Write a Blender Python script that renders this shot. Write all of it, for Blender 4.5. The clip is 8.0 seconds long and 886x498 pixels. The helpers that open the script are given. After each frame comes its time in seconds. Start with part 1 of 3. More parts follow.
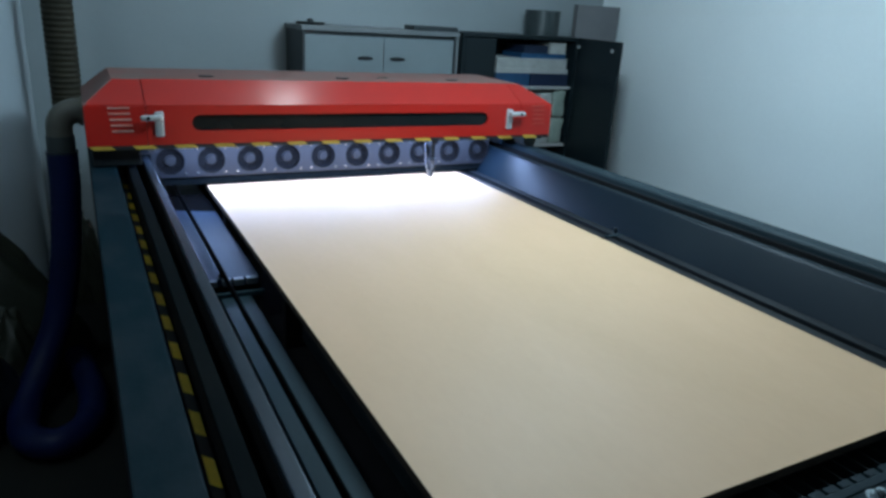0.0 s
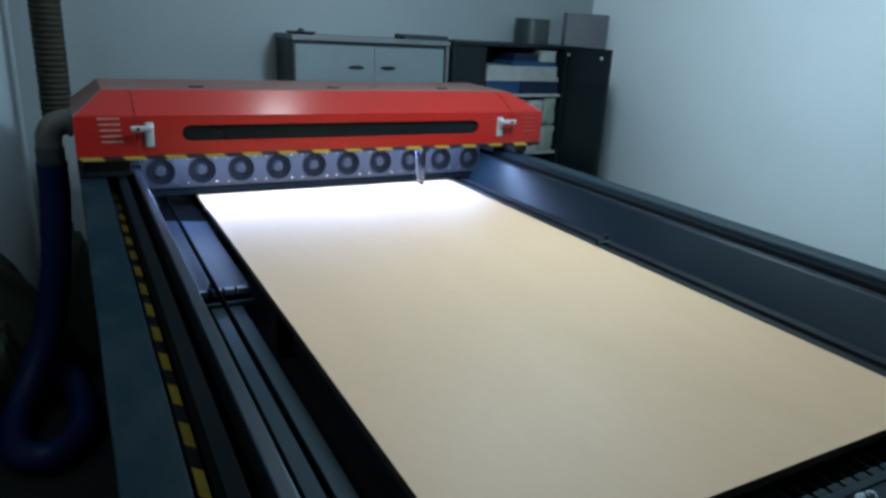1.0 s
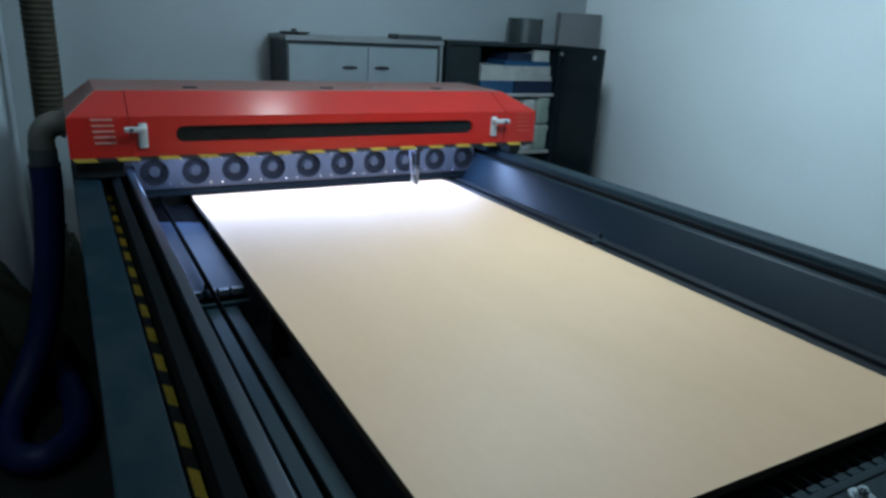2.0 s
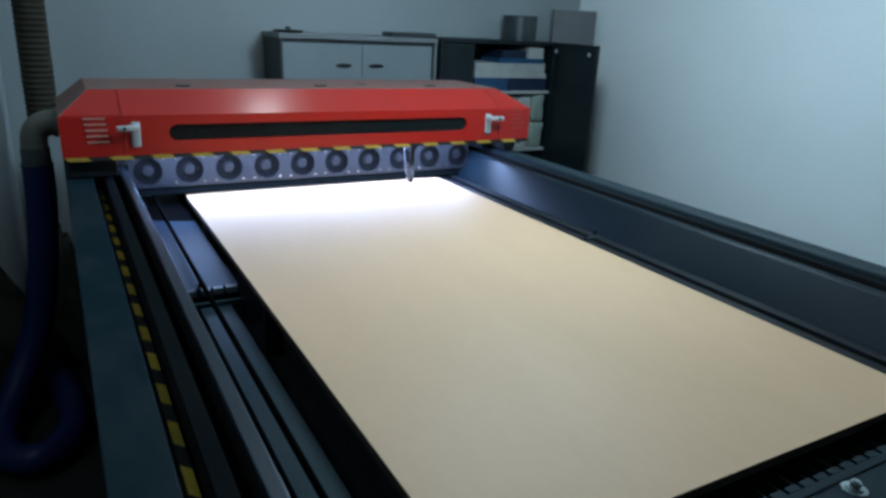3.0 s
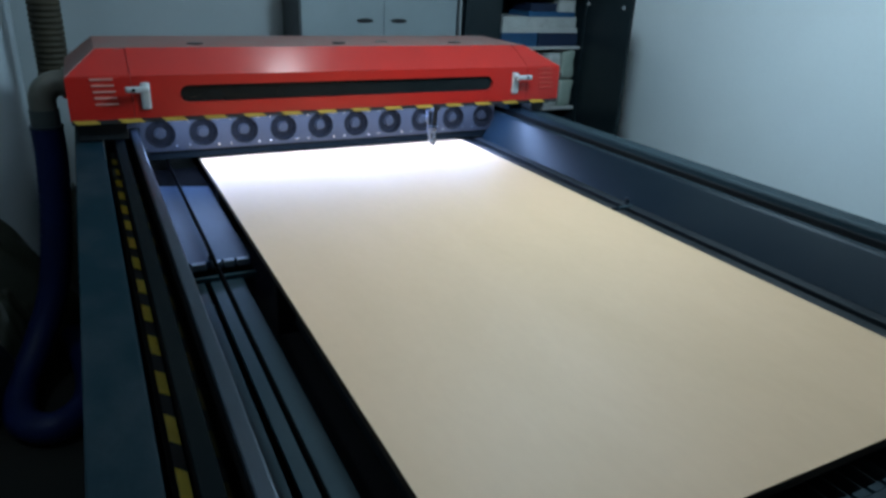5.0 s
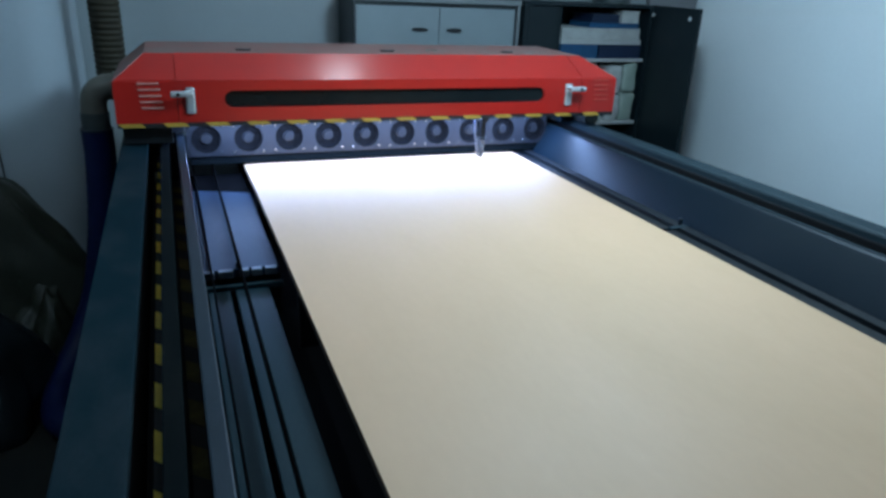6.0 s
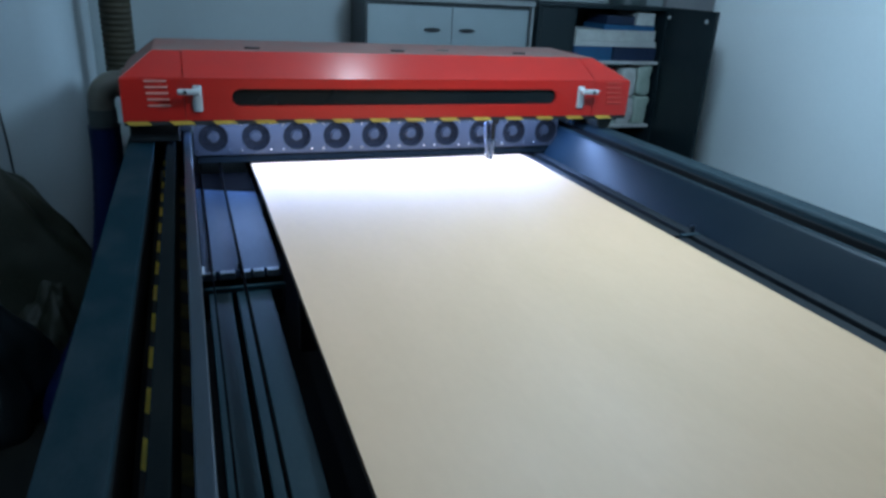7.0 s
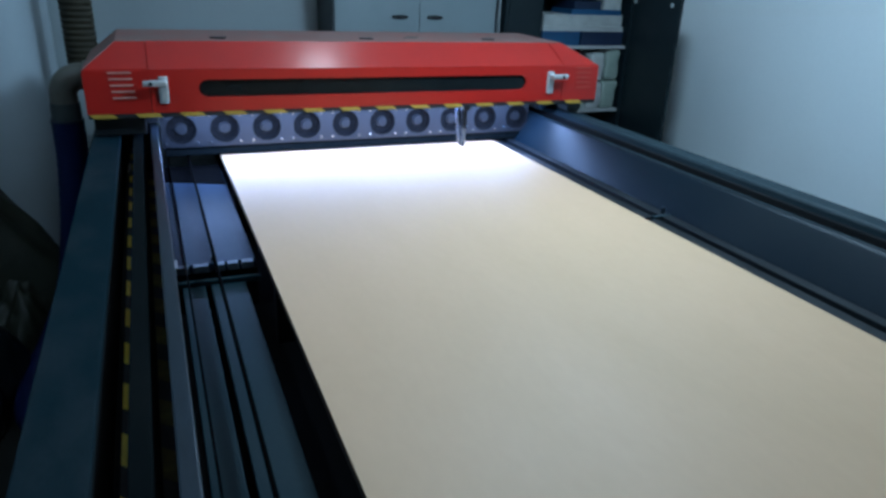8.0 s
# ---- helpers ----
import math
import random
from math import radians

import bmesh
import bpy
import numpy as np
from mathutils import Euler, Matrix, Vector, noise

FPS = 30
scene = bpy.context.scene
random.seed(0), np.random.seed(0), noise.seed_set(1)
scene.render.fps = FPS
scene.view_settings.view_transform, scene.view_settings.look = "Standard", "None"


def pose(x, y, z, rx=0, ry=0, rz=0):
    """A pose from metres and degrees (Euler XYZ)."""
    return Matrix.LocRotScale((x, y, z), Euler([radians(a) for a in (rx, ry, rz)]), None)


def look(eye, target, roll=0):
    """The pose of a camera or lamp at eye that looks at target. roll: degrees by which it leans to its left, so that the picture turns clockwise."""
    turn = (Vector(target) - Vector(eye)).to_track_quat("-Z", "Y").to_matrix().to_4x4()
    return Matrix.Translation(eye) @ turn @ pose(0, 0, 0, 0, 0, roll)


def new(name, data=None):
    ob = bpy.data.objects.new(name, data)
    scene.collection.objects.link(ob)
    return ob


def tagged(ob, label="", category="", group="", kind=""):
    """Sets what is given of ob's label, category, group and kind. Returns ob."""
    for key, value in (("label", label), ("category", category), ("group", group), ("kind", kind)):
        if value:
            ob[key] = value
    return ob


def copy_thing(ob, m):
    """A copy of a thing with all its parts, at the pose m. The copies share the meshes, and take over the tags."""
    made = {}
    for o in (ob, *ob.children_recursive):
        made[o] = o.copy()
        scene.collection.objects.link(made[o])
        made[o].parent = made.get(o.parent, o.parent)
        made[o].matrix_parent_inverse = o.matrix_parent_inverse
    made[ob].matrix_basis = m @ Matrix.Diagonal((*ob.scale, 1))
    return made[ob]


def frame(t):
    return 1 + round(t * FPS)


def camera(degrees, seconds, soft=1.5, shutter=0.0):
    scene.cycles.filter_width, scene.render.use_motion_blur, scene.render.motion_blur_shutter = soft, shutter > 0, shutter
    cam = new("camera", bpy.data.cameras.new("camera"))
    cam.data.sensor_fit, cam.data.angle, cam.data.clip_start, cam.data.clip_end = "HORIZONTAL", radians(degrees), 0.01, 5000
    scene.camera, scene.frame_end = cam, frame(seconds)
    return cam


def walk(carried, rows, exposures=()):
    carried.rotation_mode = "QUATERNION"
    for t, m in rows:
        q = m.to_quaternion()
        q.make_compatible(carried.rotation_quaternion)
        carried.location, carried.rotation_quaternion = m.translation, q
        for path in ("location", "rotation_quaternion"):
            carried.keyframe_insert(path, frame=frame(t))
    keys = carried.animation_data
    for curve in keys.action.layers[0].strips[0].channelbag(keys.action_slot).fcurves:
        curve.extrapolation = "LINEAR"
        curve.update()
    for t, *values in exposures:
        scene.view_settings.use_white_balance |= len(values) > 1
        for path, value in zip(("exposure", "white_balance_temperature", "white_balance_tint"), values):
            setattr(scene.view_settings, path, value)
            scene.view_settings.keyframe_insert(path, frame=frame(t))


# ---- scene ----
cam = camera(66.07, 8.0, soft=3.0)
PATH = [
    (0.0, (-0.2836, -2.7737, 1.4854), (0.6202, -1.1110, 0.8383), 3.62),
    (0.5, (-0.2806, -2.7778, 1.4880), (0.6340, -1.1154, 0.8554), 3.59),
    (1.0, (-0.2781, -2.7784, 1.4874), (0.6447, -1.1176, 0.8628), 3.25),
    (1.5, (-0.2807, -2.7796, 1.4873), (0.6506, -1.1230, 0.8641), 3.24),
    (3.0, (-0.2742, -2.7853, 1.4849), (0.6708, -1.1386, 0.8563), 2.87),
    (3.5, (-0.2710, -2.7748, 1.4821), (0.6808, -1.1376, 0.8391), 3.08),
    (4.0, (-0.2677, -2.7462, 1.4800), (0.7095, -1.1358, 0.8079), 2.81),
    (4.5, (-0.2627, -2.7103, 1.4773), (0.7487, -1.1358, 0.7715), 3.44),
    (5.0, (-0.2066, -2.6867, 1.4895), (0.6551, -1.0460, 0.7375), 2.58),
    (6.5, (-0.0796, -2.6250, 1.4619), (0.6002, -0.8857, 0.7457), 2.99),
    (7.0, (-0.0731, -2.6158, 1.4677), (0.5944, -0.8765, 0.7400), 3.26),
    (7.5, (-0.0746, -2.6125, 1.4581), (0.6209, -0.8895, 0.7180), 2.73),
    (8.0, (-0.0804, -2.6180, 1.4650), (0.6578, -0.9195, 0.7100), 2.66),
]
# the clip's camera turns its white balance bluer after the fifth second
BALANCE = [(0.0, -0.02, 6500, 10), (1.5, 0.0, 6500, 10), (3.2, -0.11, 6500, 10), (4.5, -0.12, 6450, 10), (5.0, -0.10, 6400, 10), (6.4, 0.09, 5880, 10), (7.2, 0.05, 5820, 10), (8.0, -0.08, 5800, 10)]
walk(cam, [(t, look(eye, target, roll)) for t, eye, target, roll in PATH], BALANCE)

# ---------------------------------------------------------------- light
scene.view_settings.exposure = 0.0
world = bpy.data.worlds.new("world")
scene.world = world
world.use_nodes = True
world.node_tree.nodes["Background"].inputs[0].default_value = (0.45, 0.62, 0.85, 1)
world.node_tree.nodes["Background"].inputs[1].default_value = 0.15


def area_lamp(name, eye, target, sx, sy, watts, colour):
    data = bpy.data.lights.new(name, "AREA")
    data.shape, data.size, data.size_y = "RECTANGLE", sx, sy
    data.energy, data.color = watts, colour
    ob = new(name, data)
    ob.matrix_world = look(eye, target)
    return ob


# the pendant globe lamp, the small lamp over the gantry, an added unseen fill lamp beside the machine, the strip under
# the gantry
bulb = bpy.data.lights.new("globe_light", "POINT")
bulb.energy, bulb.color, bulb.shadow_soft_size = 98, (0.57, 0.825, 1.0), 0.13
new("globe_light", bulb).location = (1.14, -0.97, 2.02)
area_lamp("ceiling_light", (0.84, 0.53, 2.655), (0.84, 0.53, 0.0), 0.16, 0.16, 1.7, (0.80, 0.93, 1.0))
area_lamp("fill_light", (-1.15, -1.45, 2.655), (-1.15, -1.45, 0.0), 0.24, 0.24, 6.5, (0.58, 0.83, 1.0))
led = area_lamp("led_light", (0.67, -0.147, 0.9885), (0.67, -0.147, 0.0), 1.40, 0.03, 18.5, (0.32, 0.51, 1.0))
led.matrix_world = pose(0.67, -0.147, 0.9885, -4, 0, 0)


# ---------------------------------------------------------------- materials
def node(nt, kind, **inputs):
    n = nt.nodes.new(kind)
    for k, v in inputs.items():
        n.inputs[k.replace("_", " ")].default_value = v
    return n


def paint(name, colour, rough=0.5, metal=0.0, dirt=(0.5, 0.5, 0.5), dirt_amount=0.2, scale=6.0, grain=180.0,
          bump=0.05, coat=0.0, stretch=(1, 1, 1), rough_var=0.12, spread=0.0, fleck=0.14, spec=0.5):
    """A surface with stains at a large scale and grain at a small one."""
    m = bpy.data.materials.new(name)
    m.use_nodes = True
    nt = m.node_tree
    b = nt.nodes["Principled BSDF"]
    co = nt.nodes.new("ShaderNodeTexCoord")
    mp = nt.nodes.new("ShaderNodeMapping")
    mp.inputs["Scale"].default_value = stretch
    nt.links.new(co.outputs["Object"], mp.inputs["Vector"])
    n1 = node(nt, "ShaderNodeTexNoise", Scale=scale, Detail=6.0, Roughness=0.62)
    n2 = node(nt, "ShaderNodeTexNoise", Scale=grain, Detail=3.0, Roughness=0.6)
    for n in (n1, n2):
        nt.links.new(mp.outputs[0], n.inputs["Vector"])
    ramp = nt.nodes.new("ShaderNodeValToRGB")
    ramp.color_ramp.elements[0].position, ramp.color_ramp.elements[1].position = 0.38, 0.72
    nt.links.new(n1.outputs["Fac"], ramp.inputs[0])
    amount = node(nt, "ShaderNodeMath")
    amount.operation = "MULTIPLY"
    amount.inputs[1].default_value = dirt_amount
    nt.links.new(ramp.outputs[0], amount.inputs[0])
    mix = nt.nodes.new("ShaderNodeMix")
    mix.data_type = "RGBA"
    mix.inputs["A"].default_value, mix.inputs["B"].default_value = (*colour, 1), (*dirt, 1)
    nt.links.new(amount.outputs[0], mix.inputs["Factor"])
    hsv = nt.nodes.new("ShaderNodeHueSaturation")
    val = node(nt, "ShaderNodeMapRange", To_Min=1 - fleck, To_Max=1 + fleck)
    nt.links.new(n2.outputs["Fac"], val.inputs["Value"])
    out = val.outputs[0]
    if spread:
        info = nt.nodes.new("ShaderNodeObjectInfo")
        rnd = node(nt, "ShaderNodeMapRange", To_Min=1 - spread, To_Max=1 + spread)
        nt.links.new(info.outputs["Random"], rnd.inputs["Value"])
        mul = nt.nodes.new("ShaderNodeMath")
        mul.operation = "MULTIPLY"
        nt.links.new(out, mul.inputs[0])
        nt.links.new(rnd.outputs[0], mul.inputs[1])
        out = mul.outputs[0]
    nt.links.new(out, hsv.inputs["Value"])
    nt.links.new(mix.outputs["Result"], hsv.inputs["Color"])
    nt.links.new(hsv.outputs[0], b.inputs["Base Color"])
    rr = node(nt, "ShaderNodeMapRange", To_Min=max(rough - rough_var, 0.02), To_Max=min(rough + rough_var, 1.0))
    nt.links.new(n1.outputs["Fac"], rr.inputs["Value"])
    nt.links.new(rr.outputs[0], b.inputs["Roughness"])
    b.inputs["Metallic"].default_value = metal
    b.inputs["Specular IOR Level"].default_value = spec
    b.inputs["Coat Weight"].default_value = coat
    b.inputs["Coat Roughness"].default_value = 0.2
    if bump:
        bp = node(nt, "ShaderNodeBump", Strength=bump, Distance=0.004)
        nt.links.new(n2.outputs["Fac"], bp.inputs["Height"])
        nt.links.new(bp.outputs[0], b.inputs["Normal"])
    return m


def glow(name, colour, strength):
    m = bpy.data.materials.new(name)
    m.use_nodes = True
    b = m.node_tree.nodes["Principled BSDF"]
    b.inputs["Base Color"].default_value = (0.8, 0.8, 0.8, 1)
    b.inputs["Emission Color"].default_value = (*colour, 1)
    b.inputs["Emission Strength"].default_value = strength
    return m


M_WALL = paint("shaded_white_plaster", (0.285, 0.32, 0.329), 0.8, dirt=(0.237, 0.267, 0.276), dirt_amount=0.4, scale=1.3, grain=45, bump=0.08, fleck=0.03)
M_PIER = paint("lit_pier_plaster", (0.41, 0.465, 0.50), 0.8, dirt=(0.335, 0.38, 0.41), dirt_amount=0.4, scale=1.3, grain=45, bump=0.08, fleck=0.03)
M_WALLEAST = paint("lit_white_plaster", (0.82, 0.87, 0.87), 0.75, dirt=(0.70, 0.74, 0.76), dirt_amount=0.3, scale=1.1, grain=45, bump=0.06, fleck=0.025)
M_LOUVRE = paint("pale_dusty_louvre", (0.42, 0.16, 0.13), 0.55, dirt=(0.5, 0.3, 0.26), dirt_amount=0.6, scale=40, bump=0.03)
M_HAZARD = paint("orange_yellow_tape", (0.42, 0.265, 0.03), 0.55, dirt=(0.26, 0.165, 0.03), dirt_amount=0.5, scale=25, bump=0.02, spread=0.12)
M_CEIL = paint("ceiling_paint", (0.7, 0.7, 0.7), 0.85, dirt_amount=0.2, scale=2, grain=50)
M_FLOOR = paint("dark_floor", (0.007, 0.008, 0.007), 0.8, dirt=(0.016, 0.0155, 0.012), dirt_amount=0.7, scale=5, grain=90, bump=0.2, spec=0.2)
M_RED = paint("red_enamel", (0.38, 0.0115, 0.0065), 0.32, dirt=(0.29, 0.0115, 0.0075), dirt_amount=0.4, scale=3, grain=300, bump=0.012, coat=0.45, fleck=0.04)
M_REDTOP = paint("dusty_red_enamel", (0.185, 0.072, 0.058), 0.6, dirt=(0.175, 0.135, 0.12), dirt_amount=0.9, scale=7, grain=220, bump=0.05)
M_BLACK = paint("black_steel", (0.008, 0.010, 0.012), 0.5, dirt=(0.02, 0.022, 0.024), dirt_amount=0.6, scale=8, bump=0.03, spec=0.3)
M_VOID = paint("void_black_steel", (0.006, 0.006, 0.007), 0.85, dirt=(0.012, 0.012, 0.012), dirt_amount=0.6, scale=8, bump=0.05, spec=0.15)
M_BEAM = paint("grey_blue_steel", (0.0034, 0.0140, 0.0200), 0.7, dirt=(0.027, 0.0345, 0.040), dirt_amount=0.85, scale=6, grain=140, bump=0.05, stretch=(1, 0.5, 1), spec=0.05)
M_PANEL = paint("dark_blue_steel", (0.0030, 0.0085, 0.0145), 0.40, dirt=(0.008, 0.014, 0.018), dirt_amount=0.6, scale=4, grain=200, bump=0.04, stretch=(1, 0.5, 1), spec=0.2)
M_STEEL = paint("worn_steel", (0.040, 0.054, 0.072), 0.32, metal=0.5, dirt=(0.014, 0.023, 0.030), dirt_amount=0.7, scale=9, grain=220, bump=0.03, stretch=(1, 0.25, 1))
M_GLOSSPLATE = paint("polished_dark_steel", (0.026, 0.040, 0.066), 0.45, dirt=(0.016, 0.026, 0.042), dirt_amount=0.5, scale=7, grain=150, bump=0.02, stretch=(1, 0.4, 1), rough_var=0.06, spec=0.06)
M_TROUGH = paint("dusty_dark_steel", (0.009, 0.025, 0.032), 0.5, metal=0.1, dirt=(0.023, 0.038, 0.044), dirt_amount=0.7, scale=7, grain=150, bump=0.05, stretch=(1, 0.4, 1), spec=0.16)
M_FANPLATE = paint("grey_plate", (0.0165, 0.0182, 0.0220), 0.5, metal=0.15, dirt=(0.010, 0.0112, 0.0135), dirt_amount=0.6, scale=12, grain=240, bump=0.03)
M_FAN = paint("black_fan_plastic", (0.006, 0.006, 0.0065), 0.8, dirt=(0.010, 0.010, 0.011), dirt_amount=0.6, scale=30, bump=0.05, spec=0.05)
M_HUB = paint("grey_hub", (0.014, 0.015, 0.017), 0.55, dirt=(0.009, 0.009, 0.010), dirt_amount=0.6, scale=30, bump=0.02, spec=0.3)
M_CHROME = paint("chrome", (0.78, 0.79, 0.8), 0.2, metal=1.0, dirt=(0.5, 0.5, 0.5), dirt_amount=0.3, scale=30, bump=0.01)
M_ALU = paint("pale_cast_metal", (0.52, 0.55, 0.56), 0.35, metal=0.5, dirt=(0.45, 0.46, 0.46), dirt_amount=0.4, scale=30, bump=0.02)
M_YELLOW = paint("yellow_tape", (0.86, 0.62, 0.03), 0.5, dirt=(0.55, 0.38, 0.03), dirt_amount=0.4, scale=25, bump=0.02, spread=0.12)
M_TAPEBLK = paint("black_tape", (0.005, 0.005, 0.006), 0.6, dirt=(0.014, 0.014, 0.011), dirt_amount=0.5, scale=25, bump=0.02)
M_PLY = paint("plywood", (0.585, 0.365, 0.218), 0.6, dirt=(0.485, 0.308, 0.166), dirt_amount=0.6, scale=1.2, grain=60, bump=0.006, stretch=(1.0, 0.45, 1), fleck=0.035)
M_PLYEDGE = paint("plywood_edge", (0.05, 0.035, 0.024), 0.85, dirt=(0.012, 0.01, 0.008), dirt_amount=0.9, scale=6, grain=300, bump=0.1, stretch=(0.3, 0.3, 8))
M_BLUE = paint("blue_hose_vinyl", (0.0025, 0.0075, 0.048), 0.5, dirt=(0.002, 0.005, 0.024), dirt_amount=0.5, scale=12, bump=0.04, spec=0.2)
M_PVC = paint("grey_pvc", (0.105, 0.102, 0.085), 0.5, dirt=(0.065, 0.062, 0.05), dirt_amount=0.6, scale=14, bump=0.02)
M_RUBBER = paint("dark_rubber", (0.03, 0.04, 0.042), 0.6, dirt=(0.05, 0.055, 0.05), dirt_amount=0.5, scale=20)
M_DUCT = paint("brown_duct", (0.024, 0.019, 0.007), 0.8, dirt=(0.009, 0.007, 0.003), dirt_amount=0.8, scale=10, grain=120, bump=0.1)
M_CAB = paint("pale_cabinet_enamel", (0.185, 0.22, 0.235), 0.5, dirt=(0.15, 0.18, 0.19), dirt_amount=0.5, scale=4, bump=0.02, fleck=0.05)
M_CABDARK = paint("dark_cabinet_frame", (0.018, 0.026, 0.030), 0.5, dirt=(0.035, 0.04, 0.042), dirt_amount=0.5, scale=9, bump=0.03)
M_CABGREY = paint("grey_cabinet_top", (0.17, 0.185, 0.19), 0.5, dirt=(0.10, 0.115, 0.12), dirt_amount=0.5, scale=7, bump=0.02)
M_DOOR = paint("black_laminate", (0.005, 0.011, 0.014), 0.45, dirt=(0.010, 0.017, 0.020), dirt_amount=0.5, scale=6, bump=0.02, spec=0.3)
M_SHELF = paint("pale_shelf_board", (0.40, 0.40, 0.39), 0.55, dirt=(0.28, 0.28, 0.27), dirt_amount=0.5, scale=9)
M_PAPER = paint("off_white_paper", (0.42, 0.43, 0.41), 0.8, dirt=(0.22, 0.23, 0.21), dirt_amount=0.5, scale=18, spread=0.1)
M_BOOKBLUE = paint("blue_binding", (0.012, 0.075, 0.17), 0.55, dirt=(0.012, 0.04, 0.09), dirt_amount=0.5, scale=12, spread=0.2)
M_NAVY = paint("navy_binding", (0.008, 0.018, 0.05), 0.55, dirt=(0.012, 0.02, 0.035), dirt_amount=0.5, scale=12, spread=0.2)
M_GREEN = paint("pale_green_plastic", (0.25, 0.31, 0.26), 0.4, dirt=(0.36, 0.38, 0.34), dirt_amount=0.6, scale=14, spread=0.15)
M_TIN = paint("green_grey_tin", (0.022, 0.034, 0.036), 0.4, dirt=(0.045, 0.055, 0.056), dirt_amount=0.5, scale=14)
M_CARD = paint("grey_board", (0.15, 0.15, 0.155), 0.7, dirt=(0.11, 0.11, 0.115), dirt_amount=0.5, scale=6)
M_SACK = paint("dark_olive_sacking", (0.016, 0.019, 0.011), 0.5, dirt=(0.034, 0.037, 0.026), dirt_amount=0.6, scale=6, grain=60, bump=0.4, spec=0.45)
M_SACK2 = paint("dark_plastic_sheet", (0.008, 0.012, 0.015), 0.35, dirt=(0.02, 0.024, 0.026), dirt_amount=0.5, scale=6, bump=0.15)
M_WINDOW = paint("smoked_acrylic", (0.004, 0.006, 0.007), 0.2, dirt=(0.014, 0.018, 0.019), dirt_amount=0.7, scale=2.0, grain=60, bump=0.01, fleck=0.05, spec=0.25)
M_CLEAR = paint("milky_clear_plastic", (0.20, 0.22, 0.26), 0.2, dirt=(0.13, 0.15, 0.18), dirt_amount=0.4, scale=40, bump=0.01)
M_CLEAR.node_tree.nodes["Principled BSDF"].inputs["Transmission Weight"].default_value = 0.55
M_FRONT = paint("dark_teal_steel", (0.0030, 0.0125, 0.0175), 0.5, dirt=(0.012, 0.022, 0.027), dirt_amount=0.8, scale=17, grain=180, bump=0.06, spec=0.2)
M_BOLT = paint("dull_bolt_steel", (0.34, 0.38, 0.40), 0.26, metal=0.75, dirt=(0.16, 0.19, 0.20), dirt_amount=0.5, scale=60, bump=0.03, rough_var=0.08)
M_RAIL = paint("worn_grey_rail", (0.012, 0.024, 0.030), 0.6, dirt=(0.026, 0.038, 0.045), dirt_amount=0.6, scale=8, grain=160, bump=0.04, stretch=(1, 0.3, 1), spec=0.2)
M_SHADEBELT = paint("black_shade_and_belt", (0.001, 0.001, 0.0012), 0.95, dirt=(0.0022, 0.0022, 0.0028), dirt_amount=0.5, scale=20, bump=0.1, spec=0.03)
M_STRIP = paint("dusty_charcoal_steel", (0.003, 0.005, 0.0058), 0.75, dirt=(0.0075, 0.009, 0.009), dirt_amount=0.8, scale=18, grain=160, bump=0.08, stretch=(1, 0.3, 1), spec=0.03)
M_SLAT = paint("grey_blade_steel", (0.016, 0.024, 0.030), 0.5, dirt=(0.006, 0.008, 0.009), dirt_amount=0.7, scale=12, grain=160, bump=0.04, spec=0.3)
M_TAB = paint("scuffed_bright_steel", (0.10, 0.13, 0.16), 0.4, metal=0.3, dirt=(0.05, 0.065, 0.08), dirt_amount=0.6, scale=40, bump=0.03)
M_REDVENT = paint("shaded_red_louvre", (0.36, 0.03, 0.02), 0.5, dirt=(0.33, 0.06, 0.045), dirt_amount=0.5, scale=40, bump=0.03)
M_TUBE = glow("lit_tube", (0.85, 0.94, 1.0), 9.0)
M_LED = glow("lit_led", (0.75, 0.85, 1.0), 12.0)


# ---------------------------------------------------------------- mesh helpers
def box_bm(x0, x1, y0, y1, z0, z1, bevel=0.0, seg=2, bm=None):
    bm = bm or bmesh.new()
    v = bmesh.ops.create_cube(bm, size=1.0)["verts"]
    for p in v:
        p.co = Vector((x0 if p.co.x < 0 else x1, y0 if p.co.y < 0 else y1, z0 if p.co.z < 0 else z1))
    if bevel:
        es = {e for p in v for e in p.link_edges}
        bmesh.ops.bevel(bm, geom=list(es), offset=bevel, segments=seg, affect="EDGES", profile=0.6)
    return bm


def cyl_bm(r, h, seg=24, r2=None, bm=None, m=None, bevel=0.0):
    """Along z from 0 to h, then laid by m."""
    own = bmesh.new()
    bmesh.ops.create_cone(own, cap_ends=True, segments=seg, radius1=r, radius2=r if r2 is None else r2, depth=h)
    bmesh.ops.translate(own, verts=own.verts, vec=(0, 0, h / 2))
    if bevel:
        rim = [e for e in own.edges if abs(e.verts[0].co.z - e.verts[1].co.z) < 1e-6]
        bmesh.ops.bevel(own, geom=rim, offset=bevel, segments=2, affect="EDGES")
    if m is not None:
        bmesh.ops.transform(own, matrix=m, verts=own.verts)
    return join_bm(bm, own)


def join_bm(bm, own):
    if bm is None:
        return own
    me = bpy.data.meshes.new("tmp")
    own.to_mesh(me)
    own.free()
    bm.from_mesh(me)
    bpy.data.meshes.remove(me)
    return bm


def ring_bm(r0, r1, h, seg=28):
    """A flat ring with thickness, from z=0 to h."""
    bm = bmesh.new()
    rows = [[bm.verts.new((r * math.cos(a), r * math.sin(a), z)) for a in [2 * math.pi * i / seg for i in range(seg)]]
            for r, z in ((r0, 0), (r1, 0), (r1, h), (r0, h))]
    for k in range(4):
        a, b = rows[k], rows[(k + 1) % 4]
        for i in range(seg):
            j = (i + 1) % seg
            bm.faces.new((a[i], a[j], b[j], b[i]))
    bmesh.ops.recalc_face_normals(bm, faces=bm.faces)
    return bm


